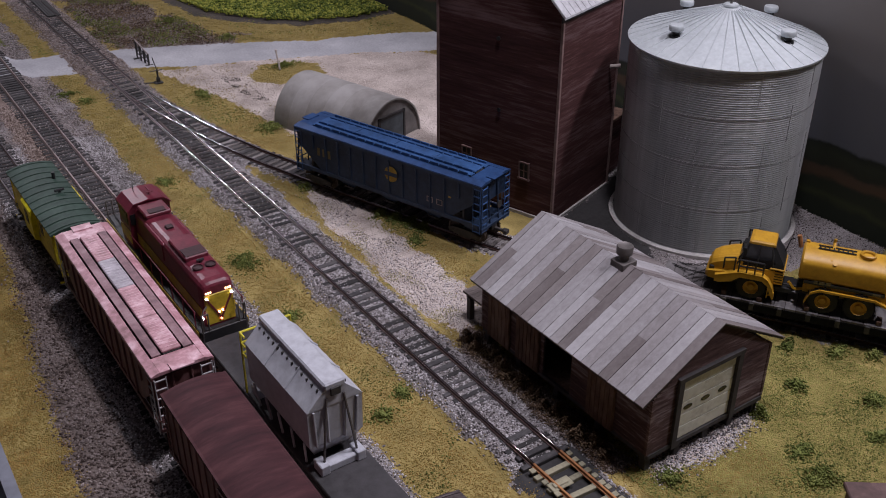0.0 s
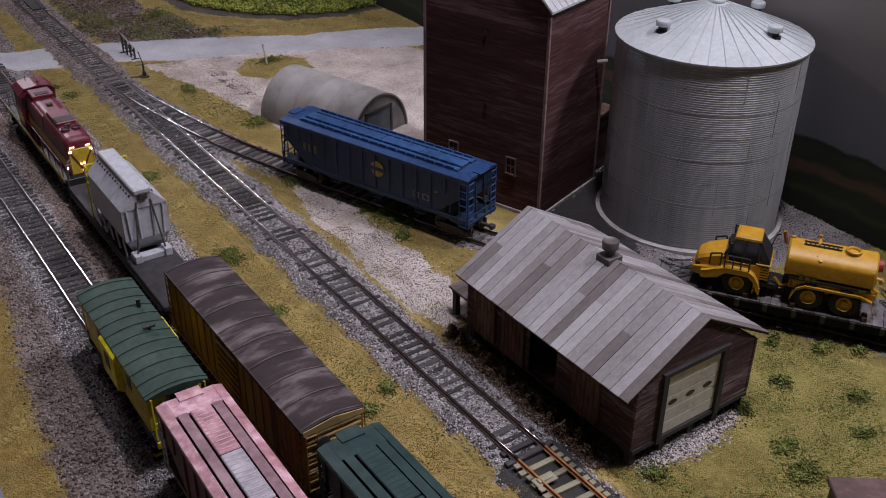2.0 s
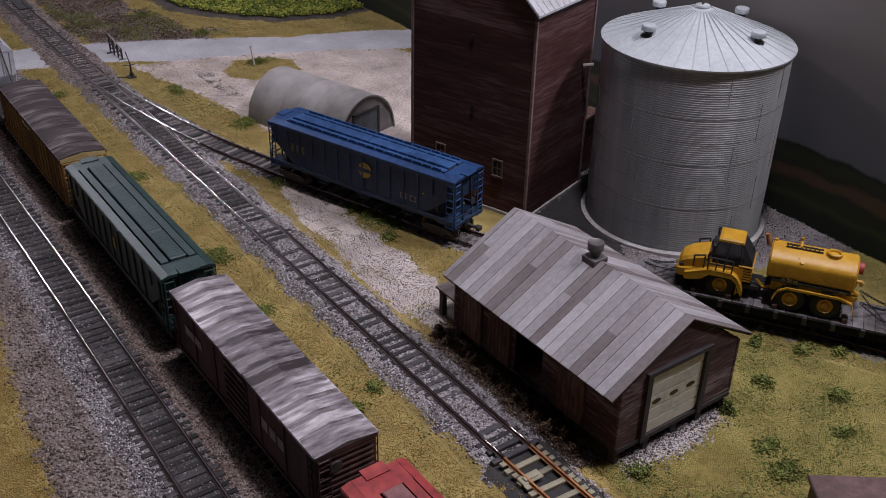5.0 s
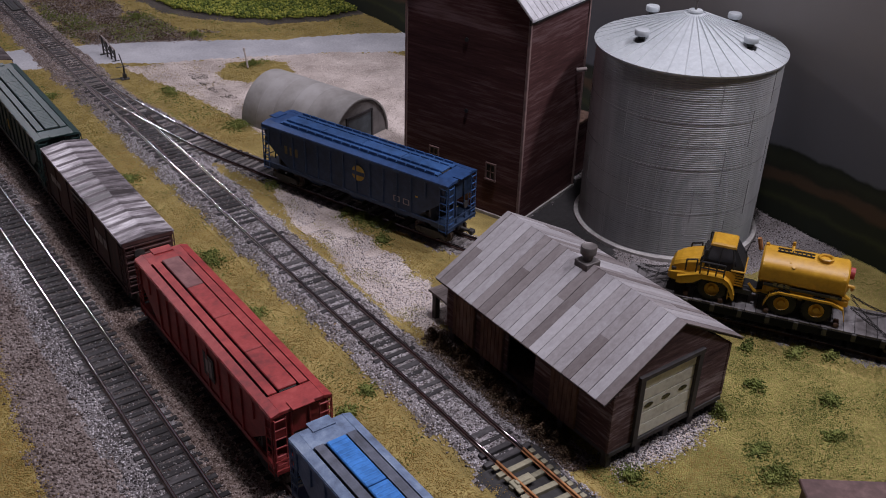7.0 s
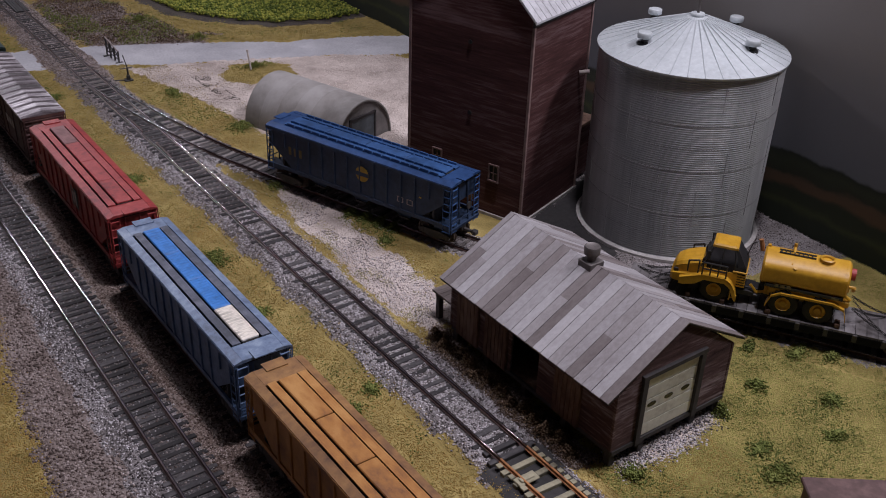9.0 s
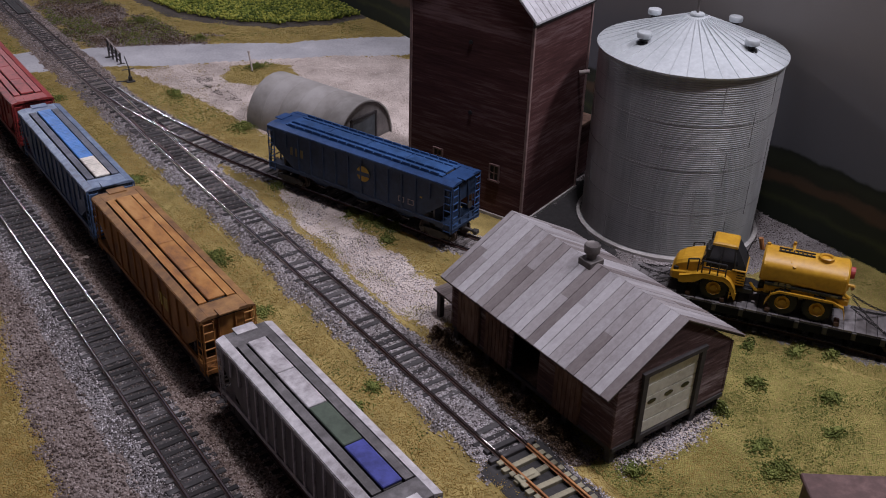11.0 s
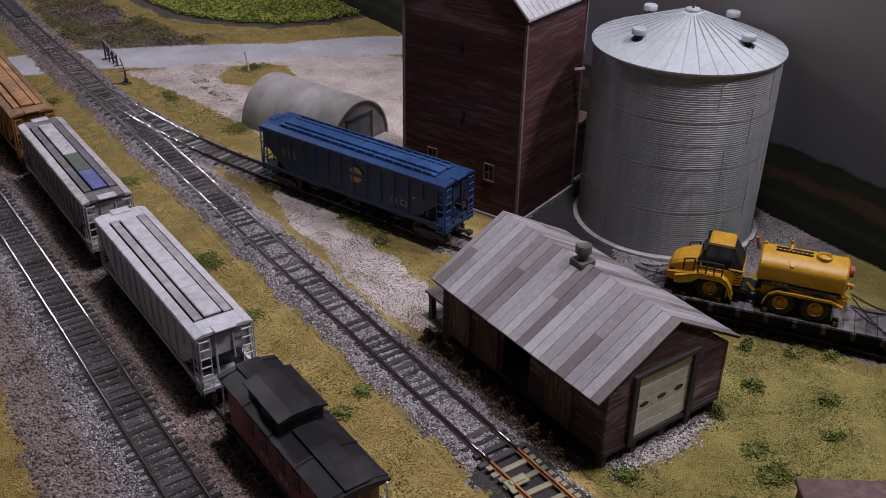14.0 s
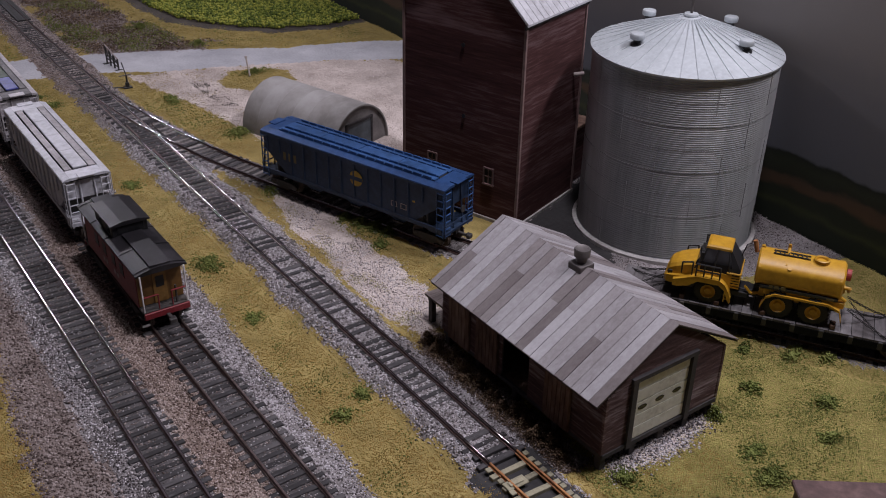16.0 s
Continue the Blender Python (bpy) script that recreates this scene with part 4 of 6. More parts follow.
def grain_bin():
    R, H, A = 61.2, 129.0, 150.0
    t = thing("grain_bin", place(486.8, 425.9), "large round corrugated galvanised grain bin with ribbed roof", "grain bin")
    prof, z = [(R, 2)], 2.0
    n = 84
    for i in range(n):
        for a, r in ((0.0, 0.0), (0.25, 0.3), (0.5, 0.6), (0.75, 0.3)):
            prof.append((R - 0.95 + r, 3.0 + (i + a) * (H - 4) / n))
    prof.append((R, H - 0.5))
    smooth(part("corrugated_wall", lathe(prof, 112), M["corr"], t), 70)
    for i in range(9):
        a = i * math.tau / 9 + 0.35
        for k in range(5):
            b = a + (k * 2 % 5) * math.tau / 45
            seam = part("sheet_seam", boxes((R - 0.5, R - 0.12, -0.13, 0.13, 3 + k * 25.4, 3 + k * 25.4 + 24.6)), M["corr"], t)
            seam.matrix_local = pose(0, 0, 0, 0, 0, math.degrees(b))
    for i in range(1, 8):
        z = 3 + i * (H - 4) / 8
        part("ring_lap", lathe([(R - 0.9, z - 0.14), (R - 0.3, z - 0.14), (R - 0.25, z + 0.12), (R - 0.9, z + 0.14)], 96), M["bin_lap"], t)
    smooth(part("roof", lathe([(R - 1, H - 1.5), (R + 1.2, H - 1.5), (R + 1.4, H - 0.2), (4.6, A - 0.6), (4.6, A + 0.2), (0, A + 0.6)], 96), M["binroof"], t), 30)
    for i in range(36):
        a = i * math.tau / 36
        rib = part("roof_rib", rods(0.3, ((7, 0, A - 0.6), (R + 1, 0, H + 0.0)), n=5), M["binroof"], t)
        rib.matrix_local = pose(0, 0, 0, 0, 0, math.degrees(a))
    smooth(part("peak_cap", lathe([(0, A + 1.6), (4.4, A + 1.3), (4.8, A + 0.4), (4.4, A - 0.4)], 32), M["binroof"], t))
    for ang, r in ((172, 41), (79, 46), (8, 49), (-77, 41)):
        a = math.radians(ang)
        x, y, z = r * math.cos(a), r * math.sin(a), H + (A - H) * (1 - r / R)
        v = part("roof_hatch", lathe([(0, z + 3.6), (4.4, z + 3.6), (4.7, z + 4.0), (4.7, z + 6.6), (4.2, z + 7.2), (0, z + 7.4)], 20), M["binroof"], t, "round capped roof vent")
        at(v, x, y)
        smooth(v)
        # neck with a flared black foot that stands in for the cap's shadow
        at(part("vent_neck", lathe([(0, z - 2), (4.2, z - 2), (3.9, z + 0.6), (2.4, z + 1.0), (2.4, z + 3.7), (0, z + 3.7)], 20), M["black"], t, "black neck, its wide foot painting in the cap's shadow"), x, y)
    smooth(part("base_ring", lathe([(R - 1, -2), (R + 3.2, -2), (R + 3.2, 2.0), (R + 0.4, 2.6)], 96), M["concrete"], t, "pale concrete ring"))
    part("leg_pipe", rods(0.9, ((0, 0, A), (0, 0, A + 60)), n=10), M["galv"], t, "thin grey pipe at the peak")


grain_bin()

# ---- round-roofed hut ----


def round_hut():
    t = thing("quonset_hut", place(368, 652, 0, math.degrees(math.atan2(0.95, -0.31)) - 90), "dull grey round-roofed steel hut", "hut")
    R, L = 35.0, 104.0
    ring = [(R * math.cos(math.pi * i / 28), max(-1.5, 1.07 * R * math.sin(math.pi * i / 28))) for i in range(29)]
    ring[0], ring[-1] = (R, -1.5), (-R, -1.5)
    inner = [(x * 0.965, z * 0.965) for x, z in reversed(ring)]
    cuts = [0, 17.3, 34.6, 52, 69.3, 86.6, 104]
    for a, b in zip(cuts, cuts[1:]):
        smooth(part("roof_sheet", extrude_y(ring + inner, a + 0.05, b - 0.05), M["hut"], t))
    for y in (2.0, L - 2):
        fan = bmesh.new()
        for o in (0, 0.8):
            fan.faces.new([fan.verts.new((x * 0.96, y + o, z * 0.96)) for x, z in ring])
        part("end_wall", fan, M["hut_end"], t, "darker grey end wall")
    part("doorway", boxes((-14, 14, 1.2, 1.9, -1, 23)), M["hut_door"], t, "dark blue-grey sliding door")
    for r in ((-16, -14, 0.4, 2, -1, 25), (14, 16, 0.4, 2, -1, 25), (-16, 16, 0.4, 2, 23, 25)):
        part("door_frame", boxes(r), M["trim"], t)


M["hut"] = mat("dull_grey_sheet", (0.30, 0.285, 0.275), (0.22, 0.205, 0.195), (0.37, 0.355, 0.35), 0.75, 60, 16, 0.05, 0.1, each=0.28)
M["hut_end"] = mat("hut_end_grey", (0.20, 0.185, 0.18), None, None, 0.8, 100, 20, 0.1)
M["hut_door"] = mat("blue_grey_door", (0.10, 0.115, 0.13), None, None, 0.7, 100, 20, 0.1)
round_hut()

# ---- roadside and lineside pieces ----
M["white_post"] = mat("chalky_pink_white", (0.55, 0.49, 0.48), None, None, 0.8, 200, 40, 0.1)
st = thing("switch_stand", place(253, 889), "black switch stand with small target beside the turnout", "switch stand")
part("post", rods(0.9, ((0, 0, 0), (0, 0, 13))), M["black"], st)
part("spindle", rods(0.45, ((0, 0, 13), (-2.2, 2, 25))), M["steel"], st)
part("base", boxes((-4, 4, -2.4, 2.4, -0.5, 1.6), (-1.6, 1.6, -1.6, 1.6, 1.6, 6), bevel=0.3), M["black"], st)
part("target", boxes((-7, 5, -0.25, 0.25, 12.4, 13.4), bevel=0.2), M["galv"], st)
part("lever", rods(0.4, ((0, 0, 3), (-5, -3, 4))), M["black"], st)
part("throw_rod", rods(0.6, ((-20, 0, 3.6), (-3, 0, 1.6))), M["steel"], st)
cb = thing("road_barrier", place(260.5, 955.5, 0, 96), "dark cross-braced barrier frame beside the road crossing", "barrier")
tops = ((-13.5, 12.0), (-4.5, 14.4), (4.5, 16.8), (13.5, 19.2))
for x, z in tops:
    part("post", boxes((x - 0.7, x + 0.7, -0.6, 0.6, -1, z)), M["steel"], cb)
part("rail", rods(0.75, ((-14, 0, 11.6), (14, 0, 19.2))), M["white_trim"], cb, "dirty pale sloping top rail")
part("rail", rods(0.6, ((-14, 0, 3), (14, 0, 6))), M["steel"], cb)
for (x0, z0), (x1, z1) in zip(tops, tops[1:]):
    part("brace", rods(0.5, ((x0, 0, 4), (x1, 0, z1 - 1)), ((x1, 0, 5), (x0, 0, z0 - 1))), M["steel"], cb)
for x in (-13.5, 13.5):
    part("foot", boxes((x - 1.2, x + 1.2, -4, 4, -1, 0.8), bevel=0.3), M["steel"], cb)
wp = thing("white_post", place(364, 860), "thin whitish post in a weedy island", "post")
part("shaft", rods(0.9, ((0, 0, -1), (-2, 2, 19)), n=8), M["white_post"], wp)
part("cap", boxes((-3.0, -1.0, 1.0, 3.0, 18.6, 20.4), bevel=0.2), M["white_post"], wp)

M["rustbox"] = mat("rust_brown_sheet", (0.085, 0.044, 0.041), None, (0.14, 0.08, 0.074), 0.6, 200, 30, 0.2)
rb = thing("coal_bunker", place(312, 177, 0, -36), "rust-brown flat-topped bunker at the layout edge", "bunker")
part("body", boxes((0, 70, -40, 0, -3, 30), bevel=0.6), M["rustbox"], rb)
part("lid", boxes((-1.5, 71.5, -41.5, 1.5, 30, 32.5), bevel=0.5), M["rustbox"], rb)

# ---- rolling stock: local x across, y along, z over the rail heads ----
CACHE = {}


def shared(key, make, material):
    if key not in CACHE:
        CACHE[key] = mesh_of(key.split("/")[0], make(), material)
    return CACHE[key]


def wheel_bm():
    bm = lathe([(0, -1.2), (4.3, -1.2), (5.4, -1.0), (5.4, -0.3), (4.9, -0.2), (4.8, 1.0), (3.9, 1.0), (3.5, 0.4), (1.2, 0.5), (1.0, 1.3), (0, 1.3)], 20)
    bmesh.ops.transform(bm, matrix=Matrix.Rotation(radians(90), 4, "Y"), verts=bm.verts)
    return bm


def frame_bm():
    bm = bmesh.new()
    prof = [(-13, 5.8), (-10, 7.2), (-4, 7.6), (4, 7.6), (10, 7.2), (13, 5.8), (12, 3.6), (8, 3.8), (4, 1.8), (-4, 1.8), (-8, 3.8), (-12, 3.6)]
    v = [[bm.verts.new((x, y, z)) for y, z in prof] for x in (-0.9, 0.9)]
    for i in range(len(prof)):
        j = (i + 1) % len(prof)
        bm.faces.new((v[0][i], v[0][j], v[1][j], v[1][i]))
    bm.faces.new(v[0][::-1])
    bm.faces.new(v[1])
    for y in (-10, 10):
        box(bm, -1.3, 1.3, y - 2, y + 2, 3.0, 6.8, 0.4)
    for y in (-1.8, 0, 1.8):
        rod(bm, (0, y, 2.4), (0, y, 6.6), 0.8, 8)
    return bm


def bogie(car, y):
    b = part("truck", boxes((-9, 9, -2, 2, 3.6, 7.4), bevel=0.4), M["steel"], car)
    at(b, 0, y)
    for x in (-11.3, 11.3):
        at(part("side_frame", shared("side_frame", frame_bm, M["steel"]), None, b), x, 0)
    for yy in (-10, 10):
        for x in (-8.2, 8.2):
            w = part("wheel", shared("wheel", wheel_bm, M["wheel"]), None, b)
            at(w, x, yy, 5.4, 0 if x > 0 else 180)
        part("axle", rods(0.8, ((-8, yy, 5.4), (8, yy, 5.4))), M["wheel"], b)


def coupler(car, y, s):
    c = part("coupler", boxes((-1.1, 1.1, -1, 6.5, 8.2, 10), (-2.0, 1.0, 5.5, 9.5, 7.6, 10.6), (0.4, 2.2, 7, 9.6, 7.6, 10.6), bevel=0.3), M["steel"], car)
    at(c, 0, y, 0, 0 if s > 0 else 180)


def ladder(car, x, y, z0, z1, material, along="x", width=5.5, rungs=7):
    bm = bmesh.new()
    d = Vector((width / 2, 0, 0)) if along == "x" else Vector((0, width / 2, 0))
    c = Vector((x, y, 0))
    for s in (-1, 1):
        rod(bm, c + d * s + Vector((0, 0, z0)), c + d * s + Vector((0, 0, z1)), 0.32, 5)
    for i in range(rungs):
        z = z0 + 1 + (z1 - z0 - 2) * i / (rungs - 1)
        rod(bm, c - d + Vector((0, 0, z)), c + d + Vector((0, 0, z)), 0.42, 5)
    part("ladder", bm, material, car)


def bars(car, x, rows, material, name="lettering_bar"):
    """Writing that cannot be read: plain bars on a side at x; rows of y0, y1, z0, z1."""
    s = 1 if x > 0 else -1
    for a, b, c, d in rows:
        part(name, boxes((min(x, x + 0.18 * s), max(x, x + 0.18 * s), a, b, c, d)), material, car)


def roof_bm(hw, L, z, crown, lip=0.7, n=7, y_steps=2):
    prof = []
    for i in range(n + 1):
        x = -hw + 2 * hw * i / n
        prof.append((x, z + crown * (1 - (x / hw) ** 2)))
    prof += [(hw, z - lip), (-hw, z - lip)]
    return loft([[(x, -L / 2 + L * k / y_steps, zz) for x, zz in prof] for k in range(y_steps + 1)])


def covered_hopper(label, L, body, roof, hatch, hatches=(), ladder_mat=None, ribs=13, tall=45.0, hw=15.2, boards=None, letters=None, fine=False, panels=None, ends=None):
    t = thing("covered_hopper", place(0, -900), label, "hopper car", "train on the middle track")
    h, ladder_mat, boards = L / 2, ladder_mat or body, boards or roof
    # body: upright sides, ends that slope in underneath
    w = hw - 0.5
    full = [(-w, 17), (w, 17), (w, tall - 1), (-w, tall - 1)]
    hi = [(-w, 33), (w, 33), (w, tall - 1), (-w, tall - 1)]
    part("body", loft([[(x, y, z) for x, z in pr] for y, pr in ((-h + 4, hi), (-h + 25, full), (h - 25, full), (h - 4, hi))]), panels or body, t)
    key = f"rib/{body.name}/{tall}"
    for s in (-1, 1):
        for i in range(ribs):
            y = -h + 7 + (L - 14) * i / (ribs - 1)
            low = 17.5 if abs(y) < h - 26 else 32
            at(part("rib", shared(f"{key}/{low}", lambda: boxes((-0.55, 0.55, -0.65, 0.65, low, tall - 2), bevel=0.15), body), None, t), s * (w + 0.45), y)
        part("side_sill", boxes((s * w - 0.7, s * w + 0.7, -h + 3, h - 3, 14.6, 17.2)), body, t)
        part("top_chord", boxes((s * (hw - 0.4) - 0.7, s * (hw - 0.4) + 0.7, -h + 1, h - 1, tall - 2.6, tall - 0.6)), body, t)
    part("center_sill", boxes((-2.5, 2.5, -h + 1, h - 1, 8.4, 13.4)), M["steel"], t)
    for y in (-L * 0.23, 0, L * 0.23):
        for s in (-1, 1):
            a = [(s * 13.5, y - 15, 17), (s * 2, y - 15, 17), (s * 2, y + 15, 17), (s * 13.5, y + 15, 17)]
            b = [(s * 8, y - 4, 6.5), (s * 3, y - 4, 6.5), (s * 3, y + 4, 6.5), (s * 8, y + 4, 6.5)]
            part("hopper_bay", loft([a, b]), body, t)
        part("outlet_gate", boxes((-9, 9, y - 4.4, y + 4.4, 5.6, 6.8)), M["steel"], t)
    for s in (-1, 1):
        part("roof", loft([[(s * hw, y, tall - 0.7), (s * hw, y, tall), (s * 10.9, y, tall + 1.3), (s * 10.9, y, tall - 0.7)] for y in (-h + 0.75, h - 0.75)]), roof, t)
    # black well and coaming: the shade in the slots is put into the colour
    part("roof_well", boxes((-10.9, 10.9, -h + 1.4, h - 1.4, tall - 1.6, tall - 0.8)), M["grime"], t, "well under the running boards, its shade painted black")
    for s in (-1, 1):
        part("roof_end", boxes((-10.9, 10.9, min(s * (h - 13.4), s * (h - 0.8)), max(s * (h - 13.4), s * (h - 0.8)), tall - 0.8, tall + 1.25), bevel=0.2), ends or roof, t)
    # running boards on both sides of a long trough of hatch lids
    for x in (-7.6, 7.6):
        part("running_board", boxes((x - 1.95, x + 2.35, -h + 13.6, h - 13.6, tall + 1.2, tall + 1.9) if x > 0 else (x - 2.35, x + 1.95, -h + 13.6, h - 13.6, tall + 1.2, tall + 1.9)), boards, t)
    part("hatch_coaming", boxes((-4.3, 4.3, -h + 13.6, h - 13.6, tall - 0.8, tall + 1.2)), M["grime"], t)
    n = max(4, len(hatches))
    step = (L - 28) / n
    for i in range(n):
        m = hatches[i] if i < len(hatches) else hatch
        y = -h + 14 + i * step
        lid = part("hatch_lid", boxes((-4.7, 4.7, y + 0.3, y + step - 0.3, tall + 1.2, tall + 2.7), bevel=0.4), m, t)
        for k in range(11 if fine else 0):
            rib = shared(f"lid_rib/{m.name}/{tall}", lambda: boxes((-4.2, 4.2, -0.3, 0.3, tall + 2.6, tall + 2.8)), m)
            at(part("lid_rib", rib, None, lid), 0, y + step * (k + 1) / 12)
    for s in (-1, 1):
        e = s * h
        part("end_plate", boxes((-w, w, min(e - s * 4.4, e - s * 3.4), max(e - s * 4.4, e - s * 3.4), 30, tall - 1)), body, t)
        part("end_platform", boxes((-w, w, min(e - s * 14, e), max(e - s * 14, e), 12.6, 14.4)), body, t)
        part("end_walk", boxes((-5.5, 5.5, min(e + s * 1.5, e - s * 5), max(e + s * 1.5, e - s * 5), tall + 1.3, tall + 1.9)), roof, t)
        for x in (-w + 0.6, -5, 5, w - 0.6):
            part("end_post", rods(0.6, ((x, e - s * 1.4, 14), (x * 0.92, e - s * 3.4, tall - 1))), body, t)
        ladder(t, -w + 3.4, e - s * 0.5, 11, tall - 2, ladder_mat)
        ladder(t, w - 3.4, e - s * 0.5, 11, tall - 2, ladder_mat)
        for x in (-w - 0.6, w + 0.6):
            ladder(t, x, e - s * 4.2, 11, tall - 2, ladder_mat, "y")
        part("crossover", boxes((-w, w, min(e, e - s * 3.4), max(e, e - s * 3.4), 13, 13.8), (-w, w, min(e - s * 0.4, e), max(e - s * 0.4, e), 19, 19.8)), body, t)
        part("brake_gear", rods(2.6, ((6, e - s * 2.2, 24), (6, e - s * 1.2, 24)), n=12), M["steel"], t)
        part("bolster_web", boxes((-w + 1, w - 1, min(s * (h - 15), s * (h - 16.5)), max(s * (h - 15), s * (h - 16.5)), 13, 25)), M["steel"], t)
        bogie(t, s * (h - 17))
        coupler(t, e, s)
    if letters:
        for rows, m in letters:
            bars(t, -w - 0.1, rows, m)
    return t


def arch_seam_bm(hw, z, crown):
    """A thin standing seam over an arched roof."""
    prof = [(-hw + 2 * hw * k / 12, z + crown * (1 - (-1 + k / 6) ** 2)) for k in range(13)]
    return extrude_y(prof + [(x, q + 0.28) for x, q in reversed(prof)], -0.4, 0.4)


def roof_rib_bm():
    """A pressed roof rib: broad foot, rounded crest, following the gable."""
    rings = []
    for y, lift in ((-1.9, 0.02), (-0.7, 0.75), (0.0, 1.0), (0.7, 0.75), (1.9, 0.02)):
        rings.append([(-15.2, y, 44.3), (15.2, y, 44.3), (15.2, y, 44.45 + 0.5 * lift), (9, y, 45.25 + lift), (0, y, 46.6 + lift * 0.8), (-9, y, 45.25 + lift), (-15.2, y, 44.45 + 0.5 * lift)])
    return loft(rings)


def box_car(label, L, side, roof, door, seams=15, group="train on the middle track", end=None, posts=17, arched=False):
    t = thing("boxcar", place(0, -900), label, "boxcar", group)
    h, w, top = L / 2, 14.9, 44.0
    end = end or side
    part("body", boxes((-w, w, -h + 1.6, h - 1.6, 12.5, top), bevel=0.35), side, t)
    for s in (-1, 1):
        for i in range(posts):
            y = -h + 5 + (L - 10) * i / (posts - 1)
            if abs(y) > 13:
                at(part("side_post", shared(f"post/{side.name}", lambda: boxes((-0.4, 0.4, -0.55, 0.55, 13.5, 42.6), bevel=0.12), side), None, t), s * (w + 0.3), y)
        d = part("door", boxes((s * w + s * 0.1 - 0.5, s * w + s * 0.1 + 1.0 if s > 0 else s * w + 0.4, -12, 12, 14, 42)), door, t)
        for z in (17, 21, 25, 29, 33, 37, 41):
            part("door_rib", boxes((s * (w + 0.9) - 0.5, s * (w + 0.9) + 0.5, -11.4, 11.4, z - 0.4, z + 0.4)), door, d)
        part("side_sill", boxes((s * w - 0.8, s * w + 0.8, -h + 2, h - 2, 11, 13)), side, t)
        part("eave", boxes((s * w - 0.8, s * w + 0.8, -h + 0.8, h - 0.8, 43, 44.6)), roof, t)
        e = s * h
        for k in range(9):
            z = 15 + k * 3.2
            part("end_rib", boxes((-w + 1.5, w - 1.5, min(e - s * 1.8, e - s * 0.7), max(e - s * 1.8, e - s * 0.7), z - 0.7, z + 0.7), bevel=0.3), end, t)
        part("end_cap", extrude_y([(-w, 42), (w, 42), (w, 44.4), (0, 46.4), (-w, 44.4)], min(e - s * 2.4, e - s * 0.6), max(e - s * 2.4, e - s * 0.6)), end, t)
        for x in (-w - 0.7, w + 0.7):
            ladder(t, x, e - s * 4.5, 10, 42, side, "y")
        ladder(t, -w + 3.6, e - s * 0.3, 10, 42, side)
        bogie(t, s * (h - 19))
        coupler(t, e, s)
    if arched:
        smooth(part("roof", roof_bm(w + 0.3, L - 2, 44.4, 2.6, 0.7, 12), roof, t))
    else:
        part("roof", extrude_y([(-w - 0.3, 43.6), (w + 0.3, 43.6), (w + 0.3, 44.4), (0, 46.6), (-w - 0.3, 44.4)], -h + 1, h - 1), roof, t)
    for i in range(seams):
        y = -h + 2.4 + (L - 4.8) * i / (seams - 1)
        make = (lambda: arch_seam_bm(w + 0.4, 44.45, 2.6)) if arched else roof_rib_bm
        at(part("roof_seam", shared(f"roof_seam/{roof.name}", make, roof), None, t), 0, y)
    part("center_sill", boxes((-2.5, 2.5, -h + 1, h - 1, 8.4, 12.4)), M["steel"], t)
    part("brake_wheel", rods(3.0, ((-6, -h + 0.2, 36), (-6, -h - 0.5, 36)), n=14), M["steel"], t)
    return t


